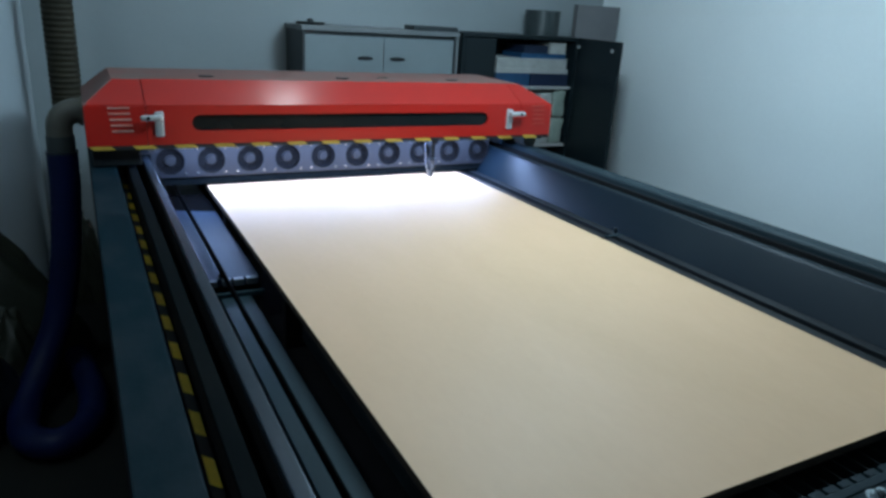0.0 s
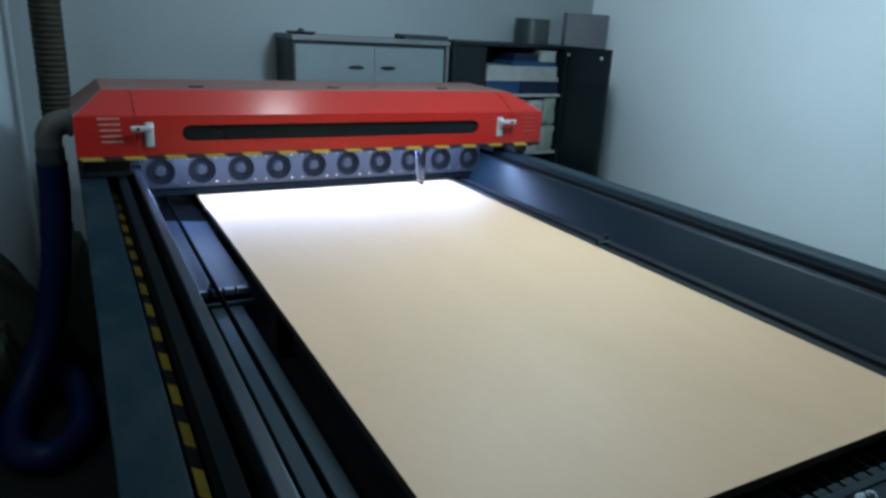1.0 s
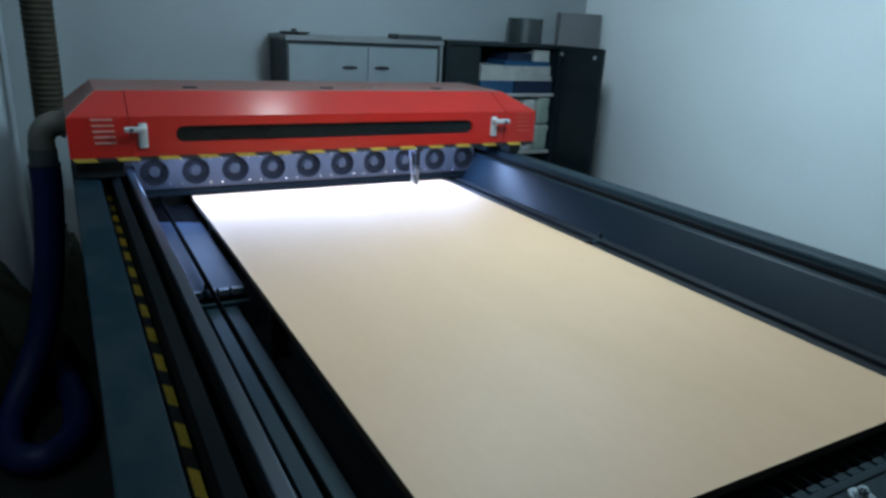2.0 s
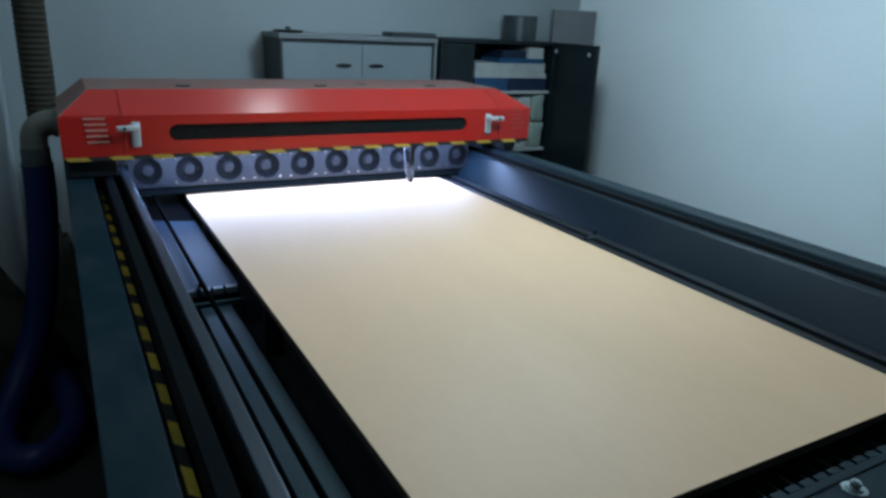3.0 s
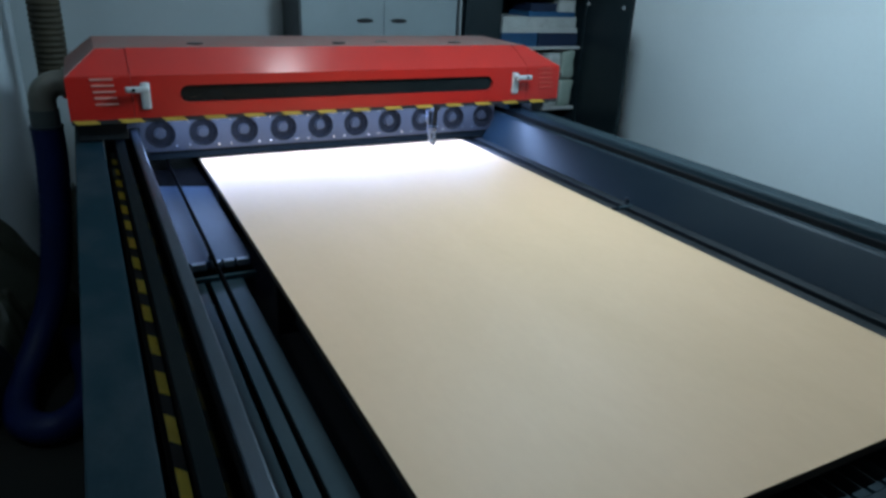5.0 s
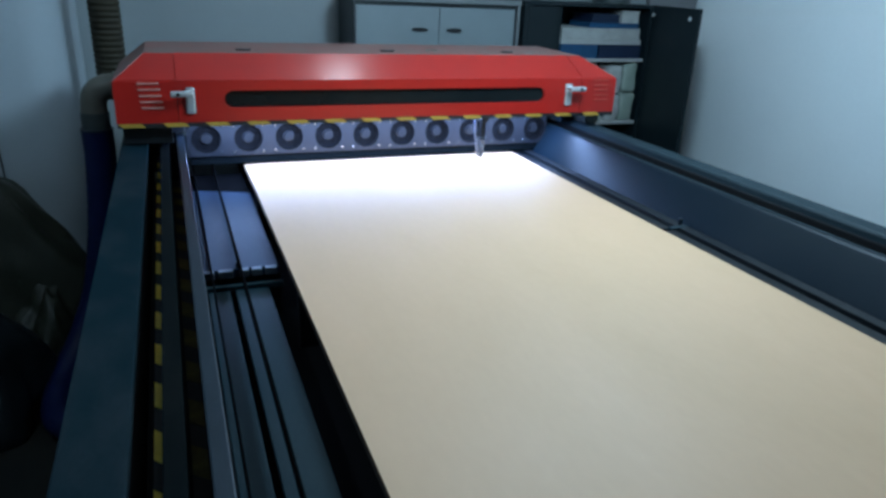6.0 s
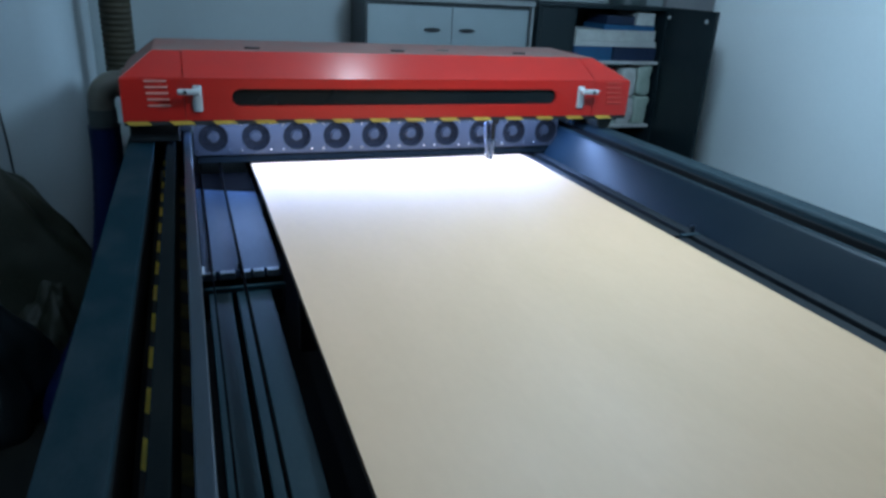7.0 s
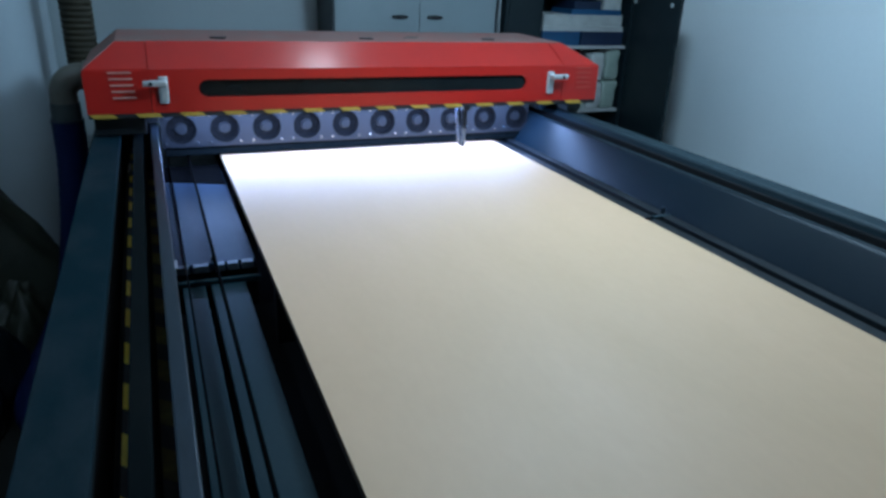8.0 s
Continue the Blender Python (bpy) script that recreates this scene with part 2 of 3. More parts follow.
def prism_bm(profile, axis, a, b, bevel=0.0):
    """A closed outline, swept along an axis from a to b. The outline's pairs are the other two axes, in order."""
    bm = bmesh.new()

    def spot(p, q):
        return {"x": (q, p[0], p[1]), "y": (p[0], q, p[1]), "z": (p[0], p[1], q)}[axis]
    r0 = [bm.verts.new(spot(p, a)) for p in profile]
    r1 = [bm.verts.new(spot(p, b)) for p in profile]
    n = len(profile)
    bm.faces.new(r0[::-1])
    bm.faces.new(r1)
    for i in range(n):
        bm.faces.new((r0[i], r0[(i + 1) % n], r1[(i + 1) % n], r1[i]))
    bmesh.ops.recalc_face_normals(bm, faces=bm.faces)
    if bevel:
        bmesh.ops.bevel(bm, geom=list(bm.edges), offset=bevel, segments=2, affect="EDGES")
    return bm


def tube_bm(points, radius, seg=16, ridges=0.0, step=1):
    """A pipe along a list of points; ridges makes every other ring wider."""
    bm = bmesh.new()
    pts = [Vector(p) for p in points]
    rings, side = [], None
    for i, p in enumerate(pts):
        d = (pts[min(i + 1, len(pts) - 1)] - pts[max(i - 1, 0)]).normalized()
        if side is None:
            side = d.orthogonal().normalized()
        side = (side - d * side.dot(d)).normalized()
        up = d.cross(side)
        r = radius + (ridges if (i // step) % 2 else 0.0)
        rings.append([bm.verts.new(p + r * (math.cos(a) * side + math.sin(a) * up)) for a in [2 * math.pi * k / seg for k in range(seg)]])
    for a, b in zip(rings, rings[1:]):
        for k in range(seg):
            bm.faces.new((a[k], a[(k + 1) % seg], b[(k + 1) % seg], b[k]))
    bm.faces.new(rings[0][::-1])
    bm.faces.new(rings[-1])
    bmesh.ops.recalc_face_normals(bm, faces=bm.faces)
    return bm


def curve_points(knots, n):
    """A smooth line through knots (Catmull-Rom)."""
    k = [Vector(p) for p in knots]
    k = [2 * k[0] - k[1], *k, 2 * k[-1] - k[-2]]
    out = []
    for i in range(1, len(k) - 2):
        for j in range(n):
            t = j / n
            out.append(0.5 * (2 * k[i] + (k[i + 1] - k[i - 1]) * t + (2 * k[i - 1] - 5 * k[i] + 4 * k[i + 1] - k[i + 2]) * t * t
                              + (3 * k[i] - k[i - 1] - 3 * k[i + 1] + k[i + 2]) * t ** 3))
    return out + [k[-2]]


def part(name, bm, material, parent=None, label="", smooth=False):
    me = bpy.data.meshes.new(name)
    bm.to_mesh(me)
    bm.free()
    me.materials.append(material)
    if smooth:
        me.shade_smooth()
        me.set_sharp_from_angle(angle=radians(40))
    ob = new(name, me)
    if parent is not None:
        ob.parent = parent
    return tagged(ob, label)


def thing(name, label, category, group="", at=(0, 0, 0)):
    ob = new(name)
    ob.location = at
    ob.empty_display_size = 0.1
    return tagged(ob, label, category, group)


def twin(name, ob, parent, m):
    """Another object on the same mesh."""
    o = new(name, ob.data)
    o.parent = parent
    o.matrix_basis = m
    return o


# ---------------------------------------------------------------- room
XL, XR, YB, YF, ZC = -1.9, 3.0, 1.17, -5.0, 2.75


def setting(name, bm, material, label):
    return tagged(part(name, bm, material, None, label), label, "", "", "structure")


setting("floor", box_bm(XL - 0.15, XR, YF, YB, -0.1, 0.0), M_FLOOR, "dark dusty workshop floor")
setting("ceiling", box_bm(XL - 0.15, XR, YF, YB, ZC, ZC + 0.1), M_CEIL, "plain white ceiling")
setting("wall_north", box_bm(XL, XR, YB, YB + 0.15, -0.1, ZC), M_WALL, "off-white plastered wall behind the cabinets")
setting("wall_east", box_bm(XR, XR + 0.15, YF, YB, -0.1, ZC), M_WALLEAST, "white plastered wall beside the machine, lightened as lit")
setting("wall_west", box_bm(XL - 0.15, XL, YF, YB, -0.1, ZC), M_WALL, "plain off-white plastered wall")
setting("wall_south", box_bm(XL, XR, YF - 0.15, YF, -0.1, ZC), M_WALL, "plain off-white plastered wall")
# a pier of the wall with a rounded corner
PR = 0.16
bend = [(-0.485 - PR + PR * math.sin(a), 0.60 + PR - PR * math.cos(a)) for a in [math.pi / 2 * k / 10 for k in range(11)]]
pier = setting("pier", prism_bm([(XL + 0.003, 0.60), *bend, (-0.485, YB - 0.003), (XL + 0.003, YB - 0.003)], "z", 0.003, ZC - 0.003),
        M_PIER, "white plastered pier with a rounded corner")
pier.data.shade_smooth()
pier.data.set_sharp_from_angle(angle=radians(30))

# ---------------------------------------------------------------- laser cutting machine: bed and side frames
Y0, Y1 = -2.62, 0.76           # near and far ends of the machine
machine = thing("laser_cutter_bed", "large flatbed laser cutter frame of dark painted steel", "machine", at=(0.6, -0.8, 0.0))
OFF = Matrix.Translation((-0.6, 0.8, 0.0))


def bed(name, bm, material, label="", smooth=False, parent=None):
    bmesh.ops.transform(bm, matrix=OFF, verts=bm.verts)
    return part(name, bm, material, parent or machine, label, smooth)


side = box_bm(-0.268, 1.585, Y0 + 0.03, Y1 - 0.02, 0.06, 0.62)
bed("body", side, M_VOID, "black steel body")
for fx in (-0.2, 0.65, 1.5):
    for fy in (Y0 + 0.15, -0.8, Y1 - 0.15):
        bed("foot", cyl_bm(0.04, 0.062, 16, m=Matrix.Translation((fx, fy, 0.0))), M_BLACK)
# outer guard beam on the hose side
bed("guard_beam", box_bm(-0.274, -0.192, Y0, Y1, 0.903, 0.921, 0.003), M_BEAM, "dusty grey-blue steel guard beam")
bed("beam_web", box_bm(-0.272, -0.196, Y0 + 0.004, Y1 - 0.004, 0.622, 0.9028), M_VOID, "web under the beam, gap shade put into its black")
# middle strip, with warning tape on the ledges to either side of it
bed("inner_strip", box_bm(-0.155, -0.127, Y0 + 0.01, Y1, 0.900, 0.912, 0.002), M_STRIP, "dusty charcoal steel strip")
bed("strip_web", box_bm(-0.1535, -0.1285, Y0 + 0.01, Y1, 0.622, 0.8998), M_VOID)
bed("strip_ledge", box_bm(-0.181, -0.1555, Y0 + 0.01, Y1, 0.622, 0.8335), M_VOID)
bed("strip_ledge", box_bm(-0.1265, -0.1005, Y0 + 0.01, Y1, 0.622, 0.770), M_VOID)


def tape_run(count, start, pitch, x0, x1, z, stripe, skew):
    """Yellow pieces on a black band that runs along y on a level ledge."""
    bed("tape_band", box_bm(x0, x1, start - pitch, start + count * pitch, z + 0.0004, z + 0.0012), M_TAPEBLK, "black and yellow warning tape")
    first = None
    for i in range(count):
        y = start + i * pitch
        if first is None:
            s = skew
            bm = prism_bm([(x0 + 0.0005, -0.036 + s), (x1 - 0.0005, -0.036 - s), (x1 - 0.0005, 0.036 - s), (x0 + 0.0005, 0.036 + s)], "z", z + 0.0011, z + 0.0022)
            first = bed("tape_stripe", bm, stripe)
            first.location.y = y
        else:
            twin("tape_stripe", first, machine, Matrix.Translation((0, y, 0)))


M_YELDARK = paint("dark_yellow_tape", (0.16, 0.12, 0.015), 0.7, dirt=(0.02, 0.018, 0.008), dirt_amount=0.8, scale=25, bump=0.05, spread=0.2)
tape_run(18, -2.432, 0.135, -0.173, -0.157, 0.8335, M_YELLOW, 0.008)
tape_run(17, -2.40, 0.135, -0.126, -0.101, 0.770, M_YELDARK, 0.010)
# bright rail plate
bed("rail_plate", box_bm(-0.1005, -0.076, Y0 + 0.01, Y1, 0.906, 0.924, 0.003), M_STEEL, "worn bare steel rail plate")
bed("rail_web", box_bm(-0.0995, -0.0775, Y0 + 0.01, Y1, 0.622, 0.9058), M_VOID)
bed("end_stop", box_bm(-0.1775, -0.1685, -0.375, -0.285, 0.8348, 0.853, 0.002), M_PVC, "small pale plastic end stop")
bed("corner_clip", box_bm(-0.0752, -0.0690, -0.966, -0.915, 0.7574, 0.7625, 0.001), M_ALU, "small bright metal clip")
# lit trough plate, with tabs on its front edge
bed("trough_plate", box_bm(-0.0755, 0.120, -0.945, Y1 - 0.05, 0.735, 0.757, 0.002), M_GLOSSPLATE, "polished dark steel cover plate")
for i, x in enumerate((-0.060, -0.015, 0.030, 0.062, 0.098)):
    w = (0.016, 0.018, 0.012, 0.013, 0.015)[i]
    bed("edge_tab", box_bm(x - w, x + w, -0.966, -0.9455, 0.741, 0.7590, 0.0015), M_TAB)
bed("cross_bar", box_bm(-0.0755, 0.122, -1.010, -0.996, 0.722, 0.738, 0.002), M_TROUGH, "dark steel cross bar")
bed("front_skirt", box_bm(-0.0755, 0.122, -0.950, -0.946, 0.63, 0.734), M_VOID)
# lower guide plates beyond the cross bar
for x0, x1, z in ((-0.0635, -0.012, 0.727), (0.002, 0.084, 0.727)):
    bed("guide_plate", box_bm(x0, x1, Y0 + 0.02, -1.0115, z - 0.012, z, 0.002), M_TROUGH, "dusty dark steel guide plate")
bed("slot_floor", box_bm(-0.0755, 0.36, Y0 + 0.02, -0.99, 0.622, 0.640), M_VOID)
# two drive belts
for x, w, z in ((0.0175, 0.0024, 0.796), (-0.051, 0.0018, 0.780)):
    bed("drive_belt", box_bm(x - w, x + w, Y0 + 0.02, Y1 - 0.1, z - 0.024, z, 0.0005, 1), M_SHADEBELT, "thin black drive belt on edge")
    for y in (-0.935, -2.5, 0.4):
        bed("belt_guide", box_bm(x - 0.006, x + 0.006, y - 0.006, y + 0.006, 0.7275 if y < -1 else 0.7575, z - 0.0243), M_BLACK)
# ledge on the wall side: two bars, the groove between them and the joint
for y0, y1 in ((Y0 + 0.3, -1.073), (-1.055, Y1 - 0.1)):
    bed("ledge_bar", box_bm(1.262, 1.300, y0, y1, 0.74, 0.795, 0.002), M_BLACK)
    bed("ledge_bar", box_bm(1.318, 1.352, y0, y1, 0.74, 0.800, 0.002), M_BLACK)
bed("joint_block", box_bm(1.285, 1.352, -1.0725, -1.0555, 0.73, 0.8015, 0.002), M_RAIL)
bed("joint_pin", cyl_bm(0.007, 0.02, 12, m=Matrix.Translation((1.338, -1.045, 0.8)), bevel=0.002), M_STEEL, "small steel pin")
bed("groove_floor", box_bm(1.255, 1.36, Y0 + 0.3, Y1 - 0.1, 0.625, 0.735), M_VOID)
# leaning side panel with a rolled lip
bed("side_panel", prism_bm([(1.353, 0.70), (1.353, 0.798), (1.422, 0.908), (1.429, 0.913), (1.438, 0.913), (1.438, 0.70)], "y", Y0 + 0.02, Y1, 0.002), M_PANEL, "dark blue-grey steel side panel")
bed("panel_lip", box_bm(1.427, 1.4375, Y0 + 0.02, Y1, 0.9132, 0.9148, 0.0006), M_RAIL, "thin lighter lip")
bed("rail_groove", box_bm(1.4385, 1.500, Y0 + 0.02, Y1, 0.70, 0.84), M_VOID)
bed("rail_side", box_bm(1.5005, 1.5125, Y0 + 0.01, Y1, 0.70, 0.912, 0.003), M_VOID, "inner face of the guide rail, blackened as groove shade")
bed("guide_rail", prism_bm([(1.513, 0.70), (1.513, 0.929), (1.519, 0.935), (1.578, 0.935), (1.588, 0.927), (1.588, 0.70)], "y", Y0, Y1, 0.002), M_RAIL, "dusty grey guide rail")

# blade slats under the sheet, the comb that holds them and the front frame plate
PITCH = 0.0375
comb = bmesh.new()
x = 0.14
while x < 1.245:
    box_bm(x, x + PITCH - 0.009, -2.2630, -2.250, 0.7395, 0.7848, bm=comb)
    x += PITCH
bed("comb_plate", box_bm(0.13, 1.252, -2.2628, -2.2505, 0.70, 0.766, bm=comb), M_FRONT, "notched dark comb plate")
slat = None
x = 0.14 + PITCH - 0.0035
while x < 1.245:
    if slat is None:
        slat = bed("blade_slat", box_bm(-0.0015, 0.0015, -2.258, -1.2, 0.665, 0.752), M_SLAT, "thin grey blade slat")
        slat.location.x = x
    else:
        twin("blade_slat", slat, machine, Matrix.Translation((x, 0, 0)))
    x += PITCH
for y in (-1.195, -0.4, 0.4):
    bed("bed_support", box_bm(0.13, 1.252, y, y + 0.03, 0.622, 0.7795), M_VOID)
bed("slat_floor", box_bm(0.37, 1.252, Y0 + 0.3, -1.0, 0.622, 0.64), M_VOID)
bed("comb_lip", box_bm(0.10, 1.33, -2.280, -2.2632, 0.735, 0.7848, 0.002), M_FRONT, "rounded lip behind the comb")
bed("front_plate", box_bm(0.09, 1.34, Y0 + 0.02, -2.2803, 0.74, 0.7815, 0.0012), M_FRONT, "dark teal steel front plate")
BOLT = (0.8136, -2.302, 0.7817)
bed("washer", cyl_bm(0.021, 0.003, 28, m=Matrix.Translation(BOLT), bevel=0.001), M_BOLT, "dull steel washer")
bed("washer", cyl_bm(0.014, 0.004, 28, m=Matrix.Translation((BOLT[0], BOLT[1], BOLT[2] + 0.003)), bevel=0.001), M_BOLT)
bed("bolt_head", cyl_bm(0.0095, 0.012, 20, r2=0.008, m=Matrix.Translation((BOLT[0], BOLT[1], BOLT[2] + 0.007)), bevel=0.003), M_BOLT, "domed dull steel bolt head", True)

# the plywood sheet
sheet = thing("plywood_sheet", "smooth pale beige plywood sheet lying on the cutting bed", "sheet", at=(0.69, -0.8, 0.7797))
SO = Matrix.Translation((-0.69, 0.8, -0.7797))
for nm, b, mt, lb in (("face_veneer", (0.129, 1.251, -2.198, 0.45, 0.7985, 0.800), M_PLY, "pale beige face veneer"),
                      ("core", (0.1295, 1.2505, -2.1975, 0.4495, 0.7797, 0.7984), M_PLYEDGE, "dark plywood edge")):
    bm = box_bm(*b)
    bmesh.ops.transform(bm, matrix=SO, verts=bm.verts)
    part(nm, bm, mt, sheet, lb)

# ---------------------------------------------------------------- gantry
GY = -0.05
gantry = thing("laser_gantry", "red enamelled laser gantry across the cutting bed", "gantry", at=(0.67, GY, 0.93))
GO = Matrix.Translation((-0.67, 0.0, -0.93))


def gan(name, bm, material, label="", smooth=False, parent=None):
    bmesh.ops.transform(bm, matrix=GO, verts=bm.verts)
    return part(name, bm, material, parent or gantry, label, smooth)


ZB, ZM, ZT = 0.998, 1.137, 1.210
YFR, YSL, YBK = -0.18, -0.035, 0.34
EX0, EX1 = -0.275, 1.612        # ends
SX0, SX1 = -0.086, 1.447        # seams
CH = 0.098                      # how far the top is drawn in


def cover_skin(x0, x1, cut0, cut1):
    """Front face and sloped face of a length of cover, 12 mm thick; its ends may be drawn in towards the top."""
    bm = bmesh.new()
    prof = [(YFR, ZB, 0), (YFR, ZM, 0), (YSL, ZT, 1), (YSL + 0.006, ZT - 0.010, 1), (YFR + 0.012, ZM - 0.006, 0), (YFR + 0.012, ZB, 0)]
    a = [bm.verts.new((x0 + (cut0 if c else 0), y, z)) for y, z, c in prof]
    b = [bm.verts.new((x1 - (cut1 if c else 0), y, z)) for y, z, c in prof]
    bm.faces.new(a[::-1])
    bm.faces.new(b)
    for i in range(6):
        j = (i + 1) % 6
        bm.faces.new((a[i], a[j], b[j], b[i]))
    bmesh.ops.recalc_face_normals(bm, faces=bm.faces)
    edges = [e for e in bm.edges if min(v.co.y for v in e.verts) < YSL + 0.001 and all(abs(v.co.z - ZB) > 1e-4 for v in e.verts)]
    bmesh.ops.bevel(bm, geom=edges, offset=0.003, segments=2, affect="EDGES")
    return bm


# the middle cover has the window slot cut through its front face
SLX0, SLX1, SLZ0, SLZ1 = 0.062, 1.282, 1.046, 1.103


def slotted_front():
    """Front face as a plate with a long round-ended hole."""
    bm = bmesh.new()
    r, zc, n = (SLZ1 - SLZ0) / 2, (SLZ0 + SLZ1) / 2, 10
    inner = [(SLX1 - r + r * math.sin(math.pi * i / n), zc + r * math.cos(math.pi * i / n)) for i in range(n + 1)]
    inner += [(SLX0 + r - r * math.sin(math.pi * i / n), zc - r * math.cos(math.pi * i / n)) for i in range(n + 1)]
    outer = []
    for i, (px, pz) in enumerate(inner):
        if i <= n:
            outer.append((SX1 - 0.001 if 0 < i < n else px, zc + (pz - zc) / r * (ZM - zc if pz > zc else zc - ZB) if 0 < i < n else (ZM if i == 0 else ZB)))
        else:
            k = i - n - 1
            outer.append((SX0 + 0.001 if 0 < k < n else px, zc + (pz - zc) / r * (ZM - zc if pz > zc else zc - ZB) if 0 < k < n else (ZB if k == 0 else ZM)))
    outer[1] = (SX1 - 0.001, ZM)
    outer[n - 1] = (SX1 - 0.001, ZB)
    outer[n + 2] = (SX0 + 0.001, ZB)
    outer[2 * n] = (SX0 + 0.001, ZM)
    rows = []
    for y in (YFR, YFR + 0.012):
        rows.append(([bm.verts.new((p[0], y, p[1])) for p in inner], [bm.verts.new((p[0], y, p[1])) for p in outer]))
    m = len(inner)
    for i in range(m):
        j = (i + 1) % m
        bm.faces.new((rows[0][0][i], rows[0][0][j], rows[0][1][j], rows[0][1][i]))
        bm.faces.new((rows[1][0][j], rows[1][0][i], rows[1][1][i], rows[1][1][j]))
        bm.faces.new((rows[0][0][j], rows[0][0][i], rows[1][0][i], rows[1][0][j]))
        bm.faces.new((rows[0][1][i], rows[0][1][j], rows[1][1][j], rows[1][1][i]))
    bmesh.ops.recalc_face_normals(bm, faces=bm.faces)
    return bm


gan("front_cover", slotted_front(), M_RED, "glossy red front cover with a long slot")
slope = prism_bm([(YFR, ZM + 0.0005), (YSL, ZT), (YSL + 0.006, ZT - 0.010), (YFR + 0.012, ZM + 0.0005)], "x", SX0 + 0.001, SX1 - 0.001)
gan("sloped_cover", slope, M_RED, "glossy red sloped lid")
win = gan("slot_window", box_bm(SLX0 - 0.02, SLX1 + 0.02, YFR + 0.0125, YFR + 0.016, SLZ0 - 0.012, SLZ1 + 0.012), M_WINDOW, "smoked dark window strip")
for x0, x1, c0, c1, gx0, gx1 in ((EX0, SX0 - 0.001, CH, 0, -0.205, -0.137), (SX1 + 0.001, EX1, 0, CH, 1.502, 1.572)):
    cap = gan("end_cap", cover_skin(x0, x1, c0, c1), M_RED, "red end cap with vent slots")
    for k in range(5):
        z = 1.050 + k * 0.0195
        gan("vent_slot", box_bm(gx0 + 0.002 * (4 - k), gx1 + 0.002 * (4 - k), YFR - 0.0035, YFR - 0.0005, z - 0.0035, z + 0.0035, 0.0012, 1), M_LOUVRE if gx0 < 0 else M_REDVENT, "dusty louvre, redder on the shaded end", parent=None)
# ends of the hood and its dusty top
top = bmesh.new()
ta = [(EX0 + CH, YSL, ZT), (EX1 - CH, YSL, ZT), (EX1 - CH, YBK, ZT + 0.004), (EX0 + CH, YBK, ZT + 0.004)]
tv = [top.verts.new(p) for p in ta]
uv = [top.verts.new((p[0], p[1], p[2] - 0.01)) for p in ta]
top.faces.new(tv)
top.faces.new(uv[::-1])
for i in range(4):
    top.faces.new((tv[i], uv[i], uv[(i + 1) % 4], tv[(i + 1) % 4]))
bmesh.ops.recalc_face_normals(top, faces=top.faces)
gan("top_cover", top, M_REDTOP, "dusty dull red top cover")
for sx, s in ((EX0, 1), (EX1, -1)):
    bm = bmesh.new()
    q = [(sx, YFR + 0.003, ZM), (sx + s * CH, YSL, ZT), (sx + s * CH, YBK, ZT + 0.004), (sx, YBK, ZM)]
    low = [(sx, YFR + 0.003, ZB), (sx, YBK, ZB)]
    v = [bm.verts.new(p) for p in q]
    l = [bm.verts.new(p) for p in low]
    vi = [bm.verts.new((p[0] + s * 0.01, p[1], p[2] - 0.008)) for p in q]
    li = [bm.verts.new((p[0] + s * 0.01, p[1], p[2])) for p in low]
    bm.faces.new(v)
    bm.faces.new((l[0], v[0], v[3], l[1]))
    bm.faces.new(vi[::-1])
    bm.faces.new((li[1], vi[3], vi[0], li[0]))
    loop, inner = [l[0], v[0], v[1], v[2], v[3], l[1]], [li[0], vi[0], vi[1], vi[2], vi[3], li[1]]
    for i in range(6):
        j = (i + 1) % 6
        bm.faces.new((loop[i], loop[j], inner[j], inner[i]))
    bmesh.ops.recalc_face_normals(bm, faces=bm.faces)
    gan("end_cheek", bm, M_REDTOP, "dusty red slanted end of the hood")
gan("back_cover", prism_bm([(EX0 + 0.012, ZB), (EX1 - 0.012, ZB), (EX1 - 0.012, ZM - 0.01), (EX1 - CH - 0.005, ZT - 0.012), (EX0 + CH + 0.005, ZT - 0.012), (EX0 + 0.012, ZM - 0.01)], "y", YBK - 0.014, YBK - 0.002), M_RED)
# three dark finger holes on the top
for x in (0.155, 0.70, 1.22):
    gan("lid_pull", cyl_bm(0.026, 0.004, 20, m=Matrix.Translation((x, 0.06, ZT + 0.001)) @ Matrix.Diagonal((1.1, 0.8, 1, 1)), bevel=0.001), M_BLACK, "black oval lid pull")
wire = gan("wire_bit", tube_bm(curve_points([(0.86, 0.07, ZT + 0.004), (0.885, 0.085, ZT + 0.006), (0.92, 0.09, ZT + 0.004)], 6), 0.0022, 8), M_PVC, "short bit of pale wire")
# latch handles
for hx, s in ((-0.045, -1), (1.388, 1)):
    plate = box_bm(hx - 0.015, hx + 0.015, YFR - 0.008, YFR, 1.030, 1.116, 0.007, 3)
    h = gan("latch_handle", plate, M_ALU, "pale cast metal latch handle", True)
    gan("latch_stem", cyl_bm(0.010, 0.02, 16, m=Matrix.Translation((hx, YFR - 0.0275, 1.098)) @ pose(0, 0, 0, -90, 0, 0), bevel=0.002), M_ALU, parent=None, smooth=True)
    a, b = sorted((hx + s * 0.062, hx - s * 0.012))
    gan("latch_lever", box_bm(a, b, YFR - 0.040, YFR - 0.024, 1.088, 1.108, 0.007, 3), M_ALU, "pale cast metal lever", True)
    gan("latch_lock", cyl_bm(0.006, 0.003, 12, m=Matrix.Translation((hx + s * 0.038, YFR - 0.0395, 1.098)) @ pose(0, 0, 0, 90, 0, 0)), M_BLACK)
